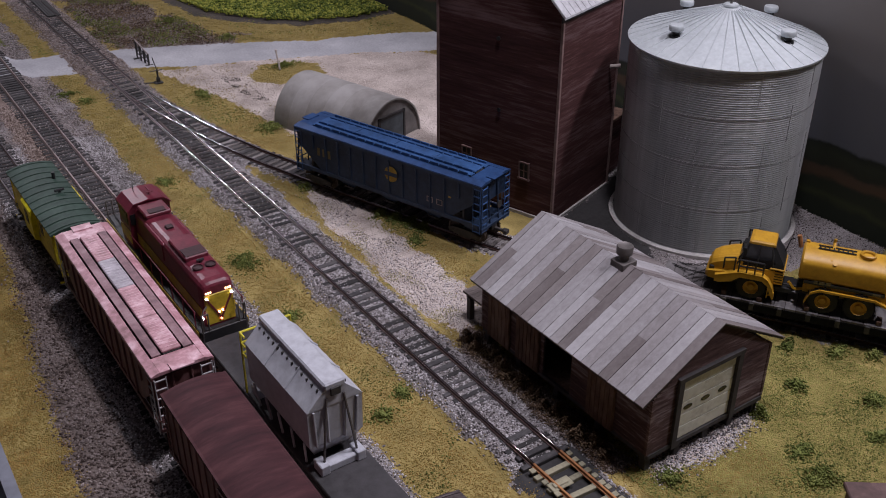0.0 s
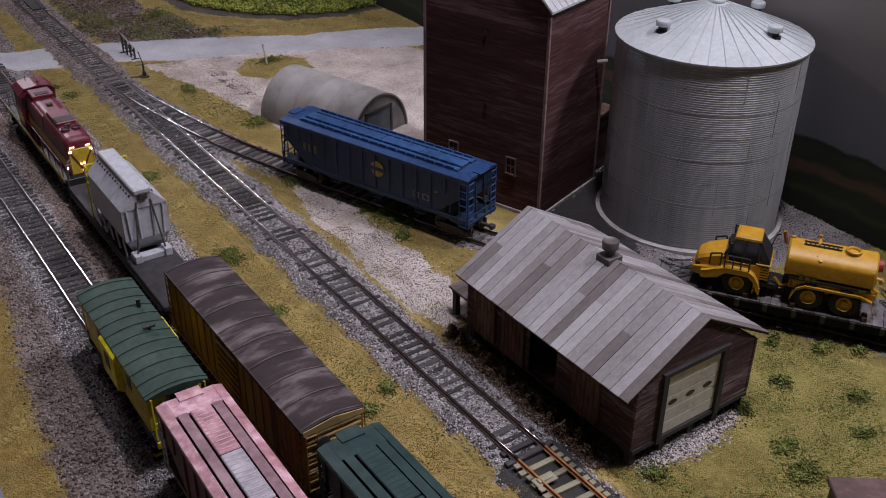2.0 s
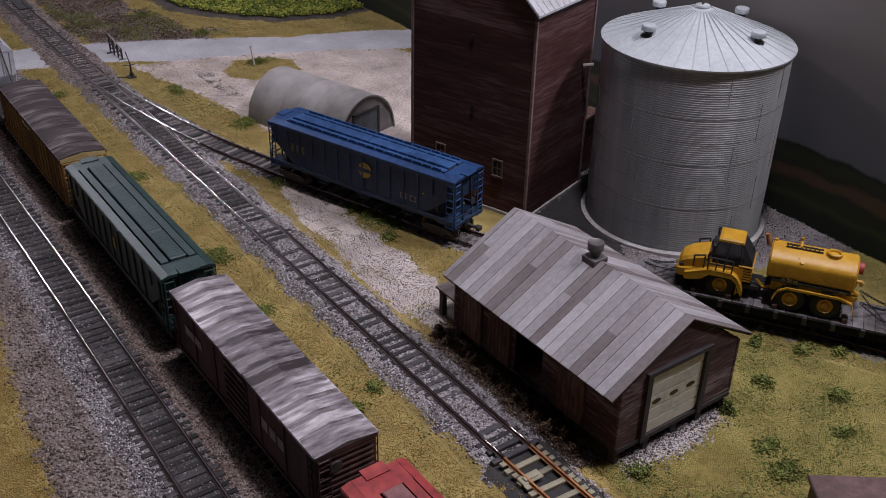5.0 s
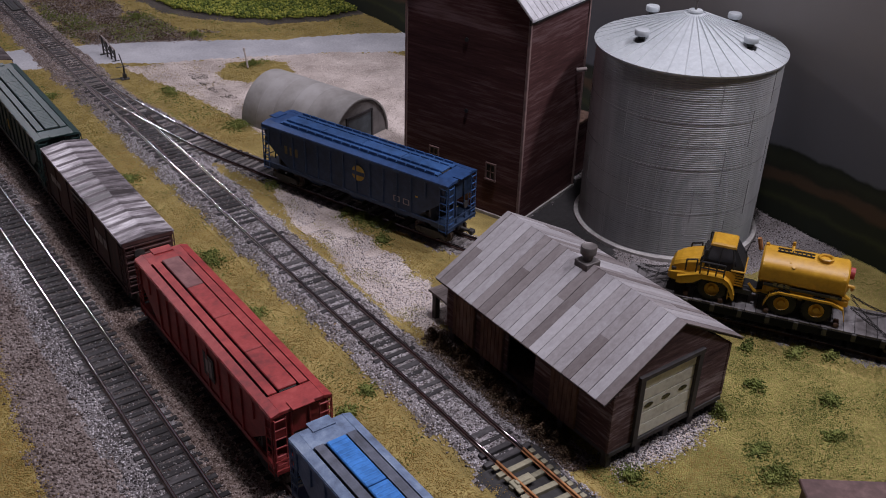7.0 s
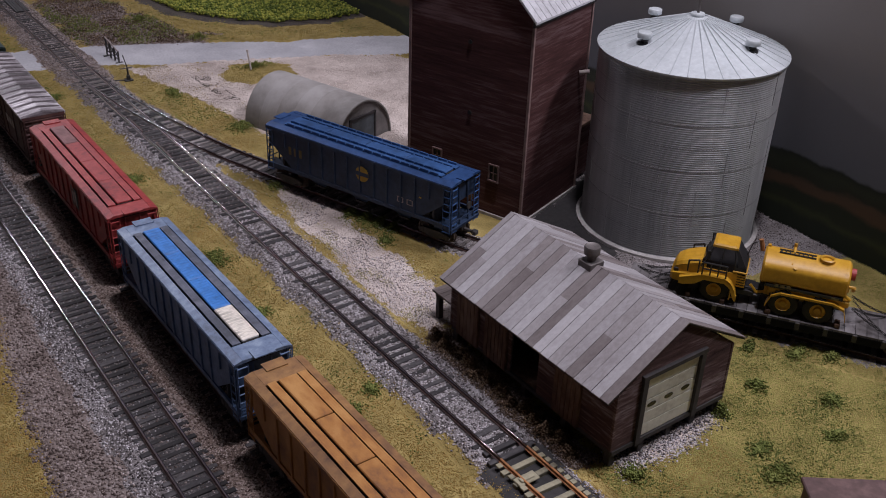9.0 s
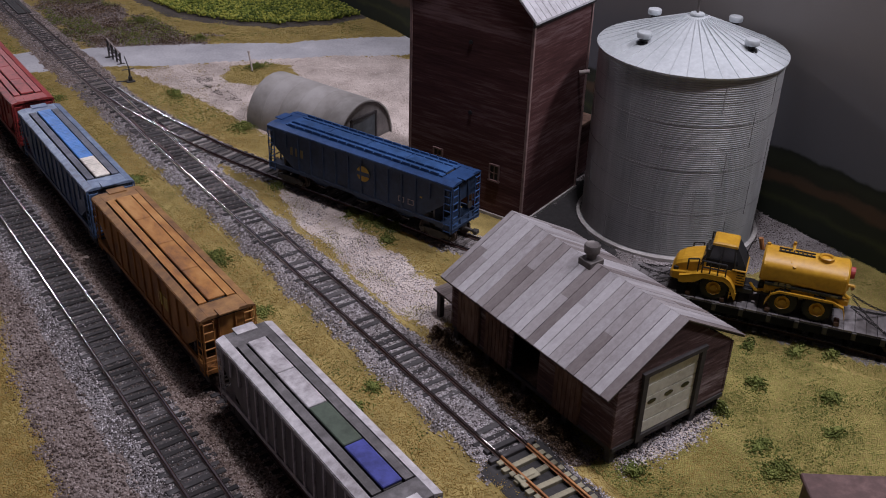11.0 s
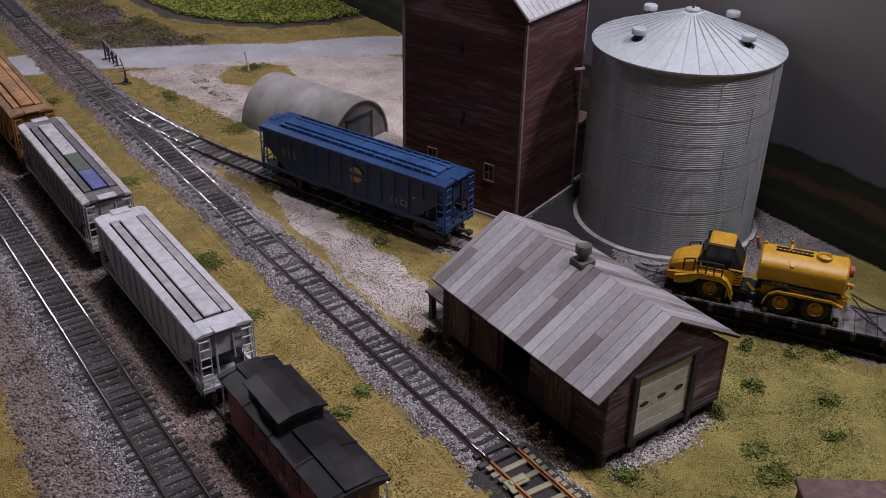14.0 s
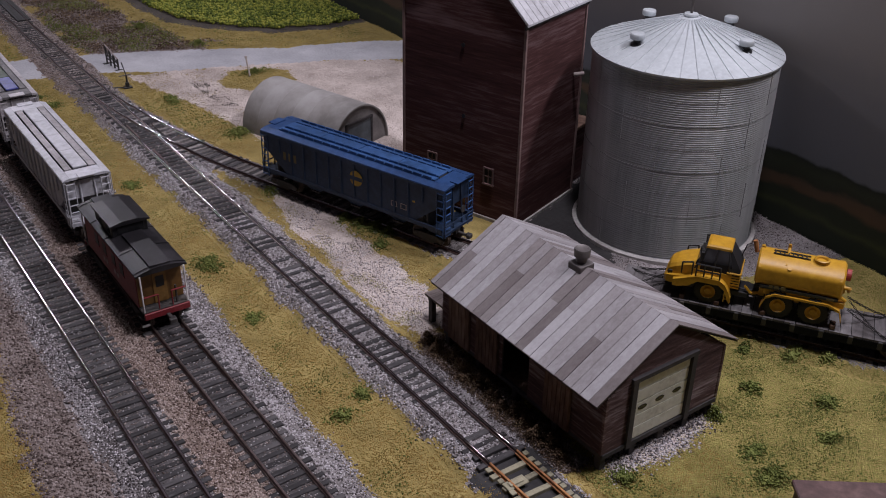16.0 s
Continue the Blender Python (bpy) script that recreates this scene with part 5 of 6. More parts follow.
def grey_bin_car():
    t = thing("hopper_flatcar", place(0, -900), "dark flatcar carrying a tall grey slope-sided hopper bin", "hopper car", "train on the middle track")
    part("deck", boxes((-14.5, 14.5, -90, 90, 10.5, 13.6), bevel=0.4), M["deck_grey"], t, "dark grey steel deck")
    for s in (-1, 1):
        part("side_sill", boxes((s * 14.2 - 0.6, s * 14.2 + 0.6, -86, 86, 7.4, 11)), M["deck_grey"], t)
        bogie(t, s * 68)
        coupler(t, s * 90, s)
    g = M["pale_grey"]
    hop = part("bin", loft([[(x, y, z) for x, y in ((-a, -b), (a, -b), (a, b), (-a, b))] for a, b, z in ((7, 20, 14), (9, 25, 17), (13.6, 31, 27), (13.8, 31.5, 47.5))]), g, t, "light grey slope-sided bin")
    bm = loft([[(x, y, z) for x, z in ((-13.9, 47.5), (13.9, 47.5), (5.2, 56.5), (-5.2, 56.5))] for y in (-32, 32)])
    part("sloped_top", bm, g, hop)
    part("top_housing", boxes((-5.4, 5.4, -33, 33, 56.2, 60.0), bevel=0.8), g, hop)
    part("end_port", boxes((-2.6, 2.6, -33.6, -32.6, 53, 57.5), bevel=0.4), M["steel"], hop, "dark port below the housing")
    for s in (-1, 1):
        for i in range(13):
            y = -29 + i * 4.8
            part("latch", boxes((s * 6.8 - 0.5, s * 6.8 + 0.5, y - 0.4, y + 0.4, 54.2, 56.0)), M["steel"], hop)
        for y in (-10.6, 10.6):
            part("panel_joint", rods(0.5, ((s * 5.6, y, 56.4), (s * 13.9, y, 47.8))), g, hop)
        for x in (-11, -4.5, 4.5, 11):
            part("end_rib", rods(0.7, ((x, s * 32.0, 47), (x * 0.92, s * 31.4, 27))), g, hop)
        part("end_foot", boxes((-10, 10, s * 33 - 3, s * 33 + 3, 13.6, 17.5), (-11.5, -7, s * 33 - 4, s * 33 + 4, 13.6, 19), (7, 11.5, s * 33 - 4, s * 33 + 4, 13.6, 19), bevel=0.4), g, hop)
        for x in (-8.5, 8.5):
            part("strut", rods(0.6, ((x, s * 34, 18), (x * 0.5, s * 32.2, 52))), M["galv"], hop)
        for k in range(5):
            part("side_brace", rods(0.6, ((s * 13.9, -26 + k * 13, 27), (s * 12.5, -24 + k * 12, 14))), g, hop)
    for z in (38, 44, 50):
        part("railing", rods(0.6, ((-13.4, 38, z), (13.4, 38, z)), ((-13.4, 38, z), (-13.4, 33, z))), M["yellow"], t, "yellow end rail")
    for x in (-13.4, -4.5, 4.5, 13.4):
        part("rail_post", rods(0.6, ((x, 38, 13), (x, 38, 50))), M["yellow"], t, "yellow rail post")
    return t


def locomotive():
    """Road switcher, long hood to the train (-y), cab ahead."""
    t = thing("diesel_locomotive", place(0, -900), "maroon and yellow diesel road switcher with lit headlights", "locomotive", "train on the middle track")
    mr, ye = M["maroon"], M["loco_yellow"]
    part("frame", boxes((-14.2, 14.2, -80, 80, 12.4, 16), bevel=0.3), M["black"], t)
    for s in (-1, 1):
        part("walkway_edge", boxes((s * 14.2 - 0.4, s * 14.2 + 0.5, -79, 79, 13, 15.6)), ye, t, "yellow sill stripe")
        part("hood_stripe", boxes((s * 9.5 - 0.25, s * 9.5 + 0.25, -74, 28, 20, 27)), ye, t, "broad yellow stripe")
    hood = [(-9.4, 16), (9.4, 16), (9.4, 39), (9.0, 41), (8.0, 42.4), (6.4, 43.2), (4.2, 43.6), (-4.2, 43.6), (-6.4, 43.2), (-8.0, 42.4), (-9.0, 41), (-9.4, 39)]
    part("long_hood", loft([[(x * k, y, 16 + (z - 16) * q) for x, z in hood] for y, k, q in ((-77, 0.78, 0.89), (-76.4, 0.88, 0.935), (-75, 0.95, 0.975), (-72, 1, 1), (28, 1, 1))]), mr, t)
    part("hood_end", boxes((-8.2, 8.2, -77.4, -75.7, 17, 36), bevel=0.5), ye, t, "yellow end with dark chevrons")
    for s in (-1, 1):
        a = part("chevron", boxes((-0.5, 0.5, -77.8, -77.2, -8.2, 8.2)), mr, t)
        a.matrix_local = place(s * 3.4, 0, 26.5) @ Matrix.Translation((0, 0, 0)) @ pose(0, 0, 0, 0, s * 28, 0)
    part("radiator_box", boxes((-7.0, 7.0, -50, -24, 43.2, 46.0), bevel=0.6), mr, t)
    part("radiator_grille", boxes((-6.2, 6.2, -49.4, -40, 46.0, 46.5), bevel=0.15), M["loco_grille"], t, "dark recessed radiator grille")
    part("hood_step", boxes((-10.0, 10.0, -21, 10, 30, 42.2), bevel=0.9), mr, t)
    for x in (-3.6, 3.6):
        f = part("roof_fan", lathe([(0, 43.4), (3.0, 43.4), (3.0, 44.6), (2.5, 44.9), (2.2, 44.3), (0, 44.4)], 18), M["loco_grille"], t, "dark roof fan")
        at(f, x, -60)
    part("exhaust_stack", boxes((-2.2, 2.2, -9, -5, 43.2, 45.2), bevel=0.4), M["loco_grille"], t)
    part("bell", rods(0.8, ((0, -54.5, 43.4), (0, -54.5, 45.2)), ((-2, -54.5, 45.2), (2, -54.5, 45.2))), M["black"], t)
    part("air_filter_box", boxes((-8, 8, 10, 26, 43.4, 46.4), bevel=0.7), mr, t)
    part("filter_grille", boxes((-5, 5, 10.4, 16, 46.4, 46.9)), M["loco_grille"], t)
    cab = part("cab", loft([[(x, y, z) for x, z in ((-13.2, 16), (13.2, 16), (13.2, 42.5), (9, 46.5), (0, 47.6), (-9, 46.5), (-13.2, 42.5))] for y in (28, 47)]), mr, t)
    part("cab_roof", loft([[(x * 1.05, y, z + 0.7) for x, z in ((13.2, 42.3), (9, 46.3), (0, 47.4), (-9, 46.3), (-13.2, 42.3), (-13.2, 41.5), (-9, 45.4), (0, 46.5), (9, 45.4), (13.2, 41.5))] for y in (26.6, 48.4)]), mr, cab)
    for s in (-1, 1):
        part("side_window", boxes((s * 13.3 - 0.3, s * 13.3 + 0.3, 31, 44, 32, 40)), M["black"], cab)
        part("cab_stripe", boxes((s * 13.3 - 0.25, s * 13.3 + 0.25, 28.4, 46.8, 20, 28)), ye, cab)
        part("rear_window", boxes((s * 10.8 - 1.6, s * 10.8 + 1.6, 27.6, 28.1, 33, 40)), M["black"], cab)
    part("short_hood", boxes((-8, 8, 47, 70, 16, 33), bevel=1.0), mr, t)
    part("air_horn", rods(0.5, ((3, 34, 48), (3, 34, 50)), ((1, 32, 50), (5, 32, 50)), ((3, 32, 50.4), (3, 39, 50.4))), mr, t)
    part("aerial", rods(0.25, ((-4, 42, 47), (-4, 42, 53))), M["black"], t)
    part("fuel_tank", boxes((-12.5, 12.5, -26, 18, 4, 12.4), bevel=1.4), M["black"], t)
    for y in (-58, 52):
        bogie(t, y)
    for x in (-11.6, 11.6):
        part("grab_iron", rods(0.5, ((x, -79.5, 16), (x, -80.4, 22)), ((x, -80.4, 22), (x * 1.04, -80.2, 25.5)), ((x * 1.04, -80.2, 25.5), (x * 0.9, -79.0, 28.2)), ((x * 0.9, -79.0, 28.2), (x * 0.66, -77.2, 29.4))), M["galv"], t, "pale bent grab iron")
    for s in (-1, 1):
        part("pilot", boxes((-13.6, 13.6, s * 80 - 1, s * 80 + 1, 3.4, 16), bevel=0.4), M["black"], t)
        part("snow_plow", extrude_y([(-12, 1.2), (12, 1.2), (13, 6), (-13, 6)], min(s * 81, s * 83.4), max(s * 81, s * 83.4)), M["black"], t)
        coupler(t, s * 81, s)
        for x in (-12.6, 12.6):
            part("end_rail", rods(0.45, ((x, s * 80.5, 4), (x, s * 81, 27)), ((x, s * 81, 27), (x * 0.7, s * 80.8, 27)), ((x * 0.7, s * 80.8, 27), (x * 0.7, s * 80.6, 16))), M["galv"], t, "pale grab rail")
            part("step", boxes((x - 2.4, x + 2.4, s * 74 - 4, s * 74 + 4, 4, 4.8), (x - 2.4, x + 2.4, s * 74 - 4, s * 74 + 4, 8.4, 9.2)), M["steel"], t)
        part("hand_rail", rods(0.35, *(((s * 14, y, 16), (s * 14, y, 27)) for y in range(-74, 28, 17)), ((s * 14, -76, 27), (s * 14, 27, 27))), M["maroon"], t, "thin side handrail")
    for x in (-6.9, -5.6, -4.3, 4.3, 5.6, 6.9):
        part("number_lamp", boxes((x - 0.3, x + 0.3, -77.4, -76.5, 36.6, 37.7)), M["lamp_warm"], t)
    for x, z, m in ((-7.2, 34.2, "lamp_white"), (7.2, 34.2, "lamp_white"), (-10.6, 23, "lamp_white"), (-1.0, 24.2, "lamp_warm"), (1.0, 24.6, "lamp_warm"), (-0.2, 19.6, "lamp_red")):
        at(part("headlight", rods(0.66, ((0, -78.1, 0), (0, -76.8, 0)), n=12), M[m], t), x, 0, z)
    return t


def caboose(label, L, side, roof, end, cupola=True, group="train on the middle track", bays=False, rail=None):
    t = thing("caboose", place(0, -900), label, "caboose", group)
    h, w = L / 2, 13.4
    hb = h - 8
    part("body", boxes((-w, w, -hb, hb, 12.5, 37), bevel=0.3), side, t)
    for s in (-1, 1):
        part("end_wall", boxes((-w + 0.4, w - 0.4, min(s * hb, s * hb + s * 0.6), max(s * hb, s * hb + s * 0.6), 14, 36.5)), end, t)
        d = part("end_door", boxes((-4, 4, min(s * hb + s * 0.5, s * hb + s * 1.1), max(s * hb + s * 0.5, s * hb + s * 1.1), 14, 33)), M["cab_door"], t)
        part("door_pane", boxes((-2.4, 2.4, s * hb + s * 1.1 - 0.2, s * hb + s * 1.1 + 0.2, 24, 31)), M["black"], d)
        part("platform", boxes((-w, w, min(s * hb, s * h), max(s * hb, s * h), 12, 13.6)), M["steel"], t)
        part("end_beam", boxes((-w, w, s * h - 0.9, s * h + 0.9, 9, 13), bevel=0.3), side, t)
        r = rail or M["white"]
        for x in (-w + 0.6, w - 0.6):
            part("corner_post", rods(0.5, ((x, s * (h - 0.6), 13), (x, s * (h - 0.6), 37))), r, t, "pale grab post")
            part("step", boxes((x - 2, x + 2, s * (h - 6) - 3.6, s * (h - 6) + 3.6, 4.2, 5), (x - 2, x + 2, s * (h - 6) - 3.6, s * (h - 6) + 3.6, 8.2, 9)), M["steel"], t)
            part("step_edge", boxes((x - 2.2, x + 2.2, s * (h - 1.4) - 0.4, s * (h - 1.4) + 0.4, 4.0, 5.2)), r, t)
        part("end_railing", rods(0.45, ((-w + 1, s * (h - 0.6), 23), (-4, s * (h - 0.6), 23)), ((4, s * (h - 0.6), 23), (w - 1, s * (h - 0.6), 23)), ((-4, s * (h - 0.6), 13), (-4, s * (h - 0.6), 23)), ((4, s * (h - 0.6), 13), (4, s * (h - 0.6), 23))), side, t)
        part("brake_stand", rods(0.6, ((7, s * (h - 2), 13), (7, s * (h - 2), 25))), M["steel"], t)
        bogie(t, s * (hb - 10))
        coupler(t, s * h, s)
        for y in (-22, -8, 8, 22):
            if abs(y) < hb - 4 and not (bays and abs(y) < 10):
                win = part("window", boxes((s * w - 0.3, s * w + 0.3, y - 3, y + 3, 24, 32)), M["black"], t)
                part("window_frame", boxes((s * w - 0.45, s * w + 0.45, y - 3.7, y + 3.7, 23.2, 24), (s * w - 0.45, s * w + 0.45, y - 3.7, y + 3.7, 32, 32.8)), side, win)
        if bays:
            b = part("bay", extrude_y([(s * w, 14), (s * (w + 3.2), 16), (s * (w + 3.2), 35), (s * w, 38)], -11, 11), M["bay_yellow"], t, "bright yellow projecting bay window")
            part("bay_pane", boxes((s * (w + 3.2) - 0.3, s * (w + 3.2) + 0.3, -3.4, 3.4, 24, 32)), M["black"], b)
        bars(t, s * (w + 0.05), [(y, y + 3, 17.5, 20.5) for y in (-14, -9, 5, 10)], M["white_trim"])
    crown = 2.6
    rf = part("roof", roof_bm(w + 1.6, L - 2, 37.5, crown, 0.9, 10), roof, t)
    n = 12 if bays else 5
    for i in range(n):
        y = -h + 4 + (L - 8) * i / (n - 1)
        prof = [(-15.1 + 30.2 * k / 10, 37.6 + crown * (1 - ((-15.1 + 30.2 * k / 10) / 15.1) ** 2)) for k in range(11)]
        part("roof_seam", extrude_y(prof + [(x, z + 0.35) for x, z in reversed(prof)], y - 0.5, y + 0.5), roof, rf)
    if cupola:
        c = part("cupola", boxes((-10.8, 10.8, -4, 27, 37, 46.5), bevel=0.4), M["black"], t)
        part("cupola_roof", loft([[(x, y, z) for x, z in ((-12, 46.4), (12, 46.4), (12, 47.2), (5, 48.9), (-5, 48.9), (-12, 47.2))] for y in (-6, 29)]), roof, c)
        for s in (-1, 1):
            for y in (3, 18):
                part("cupola_window", boxes((s * 10.9 - 0.25, s * 10.9 + 0.25, y - 3, y + 3, 40.5, 45)), M["glass_dark"], c)
        part("front_pane", boxes((-8, 8, -4.4, -3.9, 40.5, 45)), M["glass_dark"], c)
        part("roof_walk", boxes((-6, 6, -h + 2, -6, 40.4, 41.2)), roof, t, "wide roof board")
        part("roof_walk", boxes((-6, 6, 29, h - 2, 40.4, 41.2)), roof, t, "wide roof board")
    else:
        part("smoke_jack", rods(1.1, ((8, 20, 38), (8, 20, 44)), n=10), M["black"], t)
        part("roof_vent", rods(0.9, ((5, -4, 39), (5, -4, 42)), ((2, -4, 42), (8, -4, 42)), n=8), M["black"], t)
    return t


paint = lambda name, c, d=None, l=None, r=0.45, **k: mat(name, c, d, l, r, 220, 45, 0.15, **k)
# near black that paints shade into the hopper roof slots
M["grime"] = mat("slot_shade_black", (0.022, 0.020, 0.020), None, None, 0.9, 200, 30, 0.1)
M["tan_end"] = mat("faded_tan_end", (0.42, 0.31, 0.13), None, None, 0.6, 160, 30, 0.1)
M["maroon"] = paint("maroon_paint", (0.145, 0.017, 0.034), (0.095, 0.012, 0.024), (0.20, 0.03, 0.05), 0.42)
M["loco_grille"] = mat("dark_maroon_grille", (0.04, 0.012, 0.016), None, None, 0.6, 300, 60, 0.3)
M["loco_yellow"] = paint("loco_yellow_paint", (0.50, 0.36, 0.03), None, None, 0.4)
M["yellow"] = paint("yellow_rail_paint", (0.62, 0.55, 0.05))
M["deck_grey"] = paint("deck_dark_grey", (0.042, 0.039, 0.043), None, None, 0.7)
M["pale_grey"] = paint("light_grey_paint", (0.47, 0.48, 0.53), (0.36, 0.36, 0.40), (0.55, 0.56, 0.61), 0.5)
M["lamp_white"] = mat("lit_white_lens", (1.0, 0.85, 0.95), emit=14, bump=0)
M["lamp_warm"] = mat("lit_warm_lens", (1.0, 0.55, 0.3), emit=6, bump=0)
M["lamp_red"] = mat("lit_red_lens", (1.0, 0.25, 0.15), emit=4, bump=0)
M["glass_dark"] = mat("dark_glass", (0.02, 0.02, 0.022), rough=0.1, bump=0)
weather = dict(stretch=(1, 0.35, 0.35))
M["box_yellow"] = mat("rusty_orange_boxcar_side", (0.30, 0.155, 0.03), (0.10, 0.05, 0.022), (0.42, 0.24, 0.05), 0.7, 140, 30, 0.15, stretch=(1, 1, 0.2))
M["box_roof"] = mat("sooty_brown_car_roof", (0.046, 0.033, 0.034), (0.026, 0.018, 0.019), (0.19, 0.16, 0.162), 0.75, 70, 45, 0.1, stretch=(0.5, 1.5, 1), gain=1.1, spec=0.3)
M["dark_green"] = paint("dark_green_paint", (0.020, 0.046, 0.045), (0.012, 0.030, 0.030), (0.035, 0.068, 0.066))
M["box_brown"] = mat("dark_oxide_boxcar_side", (0.075, 0.030, 0.028), (0.03, 0.014, 0.014), (0.14, 0.06, 0.05), 0.7, 140, 30, 0.15, stretch=(1, 1, 0.25))
# weather streaks, made darker to paint in the shading beside the roof ribs
M["silver_roof"] = mat("streaked_silver_roof", (0.24, 0.21, 0.23), (0.035, 0.026, 0.028), (0.62, 0.59, 0.62), 0.5, 110, 26, 0.1, 0.1, stretch=(0.3, 1.3, 1), gain=1.5)
M["red"] = paint("faded_red_paint", (0.30, 0.035, 0.035), (0.17, 0.022, 0.024), (0.38, 0.065, 0.06), 0.55)
M["worn_red"] = paint("greyed_red_hatch", (0.20, 0.085, 0.085), (0.13, 0.05, 0.05), (0.27, 0.13, 0.125), 0.6)
M["slate_blue"] = paint("slate_blue_paint", (0.085, 0.145, 0.27), (0.045, 0.075, 0.14), (0.16, 0.23, 0.37), 0.5)
M["slate_roof"] = paint("grimy_slate_roof", (0.085, 0.095, 0.13), (0.045, 0.05, 0.065), (0.15, 0.165, 0.21), 0.6)
M["slate_edge"] = paint("worn_slate_edge", (0.145, 0.20, 0.31), (0.08, 0.105, 0.165), (0.26, 0.33, 0.44), 0.5)
M["bright_blue"] = paint("bright_blue_hatch", (0.05, 0.20, 0.55), None, None, 0.4)
M["cream"] = paint("cream_hatch", (0.75, 0.70, 0.62), None, None, 0.5)
M["ochre"] = mat("rusty_ochre_paint", (0.34, 0.145, 0.032), (0.14, 0.055, 0.022), (0.46, 0.235, 0.07), 0.65, 140, 30, 0.15, stretch=(1, 0.5, 0.4))
M["ochre_dark"] = mat("dirty_ochre_boards", (0.21, 0.105, 0.04), (0.09, 0.045, 0.025), (0.32, 0.17, 0.06), 0.7, 140, 30, 0.15)
M["silver"] = paint("silver_grey_paint", (0.42, 0.40, 0.42), (0.22, 0.20, 0.21), (0.58, 0.56, 0.58), 0.5)
M["silver_panel"] = mat("grimy_silver_panels", (0.13, 0.12, 0.123), (0.07, 0.062, 0.062), (0.22, 0.205, 0.21), 0.6, 140, 30, 0.1, stretch=(1, 1, 0.25))
M["grime_grey"] = paint("grimy_grey_roof", (0.095, 0.088, 0.092), (0.05, 0.046, 0.048), (0.17, 0.16, 0.168), 0.6)
M["green_hatch"] = paint("dull_green_hatch", (0.055, 0.075, 0.055), None, None, 0.6)
M["violet_hatch"] = paint("violet_blue_hatch", (0.055, 0.065, 0.27), None, None, 0.45)
M["pale_silver"] = paint("pale_silver_paint", (0.49, 0.49, 0.53), (0.36, 0.36, 0.39), (0.60, 0.60, 0.65), 0.5)
M["board_grey"] = paint("tan_grey_boards", (0.33, 0.31, 0.32), None, None, 0.6)
M["cab_red"] = paint("dark_caboose_red", (0.17, 0.014, 0.02), (0.10, 0.01, 0.014), (0.21, 0.024, 0.03), 0.5)
M["cab_roof"] = mat("black_caboose_roof", (0.012, 0.011, 0.013), None, (0.034, 0.031, 0.036), 0.5, 60, 40, 0.1, spec=0.3)
M["cab_end"] = paint("brown_caboose_end", (0.15, 0.075, 0.02), None, None, 0.6)
M["cab_door"] = paint("tan_caboose_door", (0.24, 0.13, 0.035), None, None, 0.6)
M["cab_yellow"] = paint("yellow_caboose_paint", (0.52, 0.42, 0.02), None, None, 0.5)
M["bay_yellow"] = paint("fresh_yellow_bay", (0.75, 0.66, 0.02), None, None, 0.45)
M["green_roof"] = paint("dull_green_roof", (0.026, 0.054, 0.040), (0.016, 0.034, 0.026), (0.042, 0.078, 0.06), 0.7)
M["pink"] = mat("faded_pink_oxide", (0.50, 0.26, 0.30), (0.26, 0.13, 0.14), (0.78, 0.54, 0.60), 0.45, 160, 60, 0.12)
M["pink_board"] = mat("dusty_mauve_boards", (0.27, 0.16, 0.18), None, (0.36, 0.24, 0.26), 0.7, 160, 40, 0.12)
M["oxide_side"] = mat("red_oxide_side", (0.155, 0.06, 0.06), (0.07, 0.03, 0.03), (0.26, 0.13, 0.13), 0.6, 140, 30, 0.15, stretch=(1, 1, 0.3))
M["pink_hatch"] = mat("greyish_hatch", (0.46, 0.42, 0.47), None, None, 0.5, 160, 30, 0.1)
M["maroon_roof"] = mat("flat_maroon_roof", (0.055, 0.018, 0.022), (0.032, 0.011, 0.014), (0.09, 0.034, 0.038), 0.7, 160, 60, 0.2, spec=0.25, stretch=(0.3, 1.5, 1))
# one blue paint: sides darkened for shade, roof walks brightened for highlights
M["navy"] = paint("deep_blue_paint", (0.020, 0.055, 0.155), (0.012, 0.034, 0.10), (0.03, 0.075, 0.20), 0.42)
M["navy_top"] = paint("highlight_blue_roof_walk", (0.032, 0.085, 0.22), None, None, 0.4)
M["navy_side"] = paint("shade_dark_blue_side", (0.018, 0.037, 0.080), (0.011, 0.023, 0.050), (0.028, 0.053, 0.110), 0.6)
M["herald"] = paint("dull_yellow_herald", (0.36, 0.23, 0.025), None, None, 0.6)

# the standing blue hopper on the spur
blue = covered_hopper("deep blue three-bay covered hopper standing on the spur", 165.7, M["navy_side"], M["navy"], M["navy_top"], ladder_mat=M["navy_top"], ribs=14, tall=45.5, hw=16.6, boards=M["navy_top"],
                      letters=[([(-58, -56, 30, 31)], M["herald"])])
blue.name = "standing_hopper"
for x in (-10.4, -5.1, 5.1, 10.4):
    for i in range(17):
        y = -67 + i * 7.9
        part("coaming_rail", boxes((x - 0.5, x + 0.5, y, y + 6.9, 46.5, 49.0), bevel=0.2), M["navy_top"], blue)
tagged(blue, group="standing cars")
blue.matrix_world = place(307.9, 543.6, RAIL, 19.86)
at(part("herald", rods(5.6, ((-0.25, 0, 0), (0, 0, 0)), n=24), M["herald"], blue, "round dull yellow herald"), -16.7, -8, 33)
bars(blue, -16.95, [(-13.6, -2.4, 31.6, 34.4)], M["navy_side"], "herald_bar")
M["faded_letters"] = paint("faded_brown_lettering", (0.16, 0.125, 0.05), None, None, 0.6)
bars(blue, -16.2, [(58, 60.4, 28, 34), (53, 55.4, 28, 34), (48, 50.4, 28, 34)], M["faded_letters"])
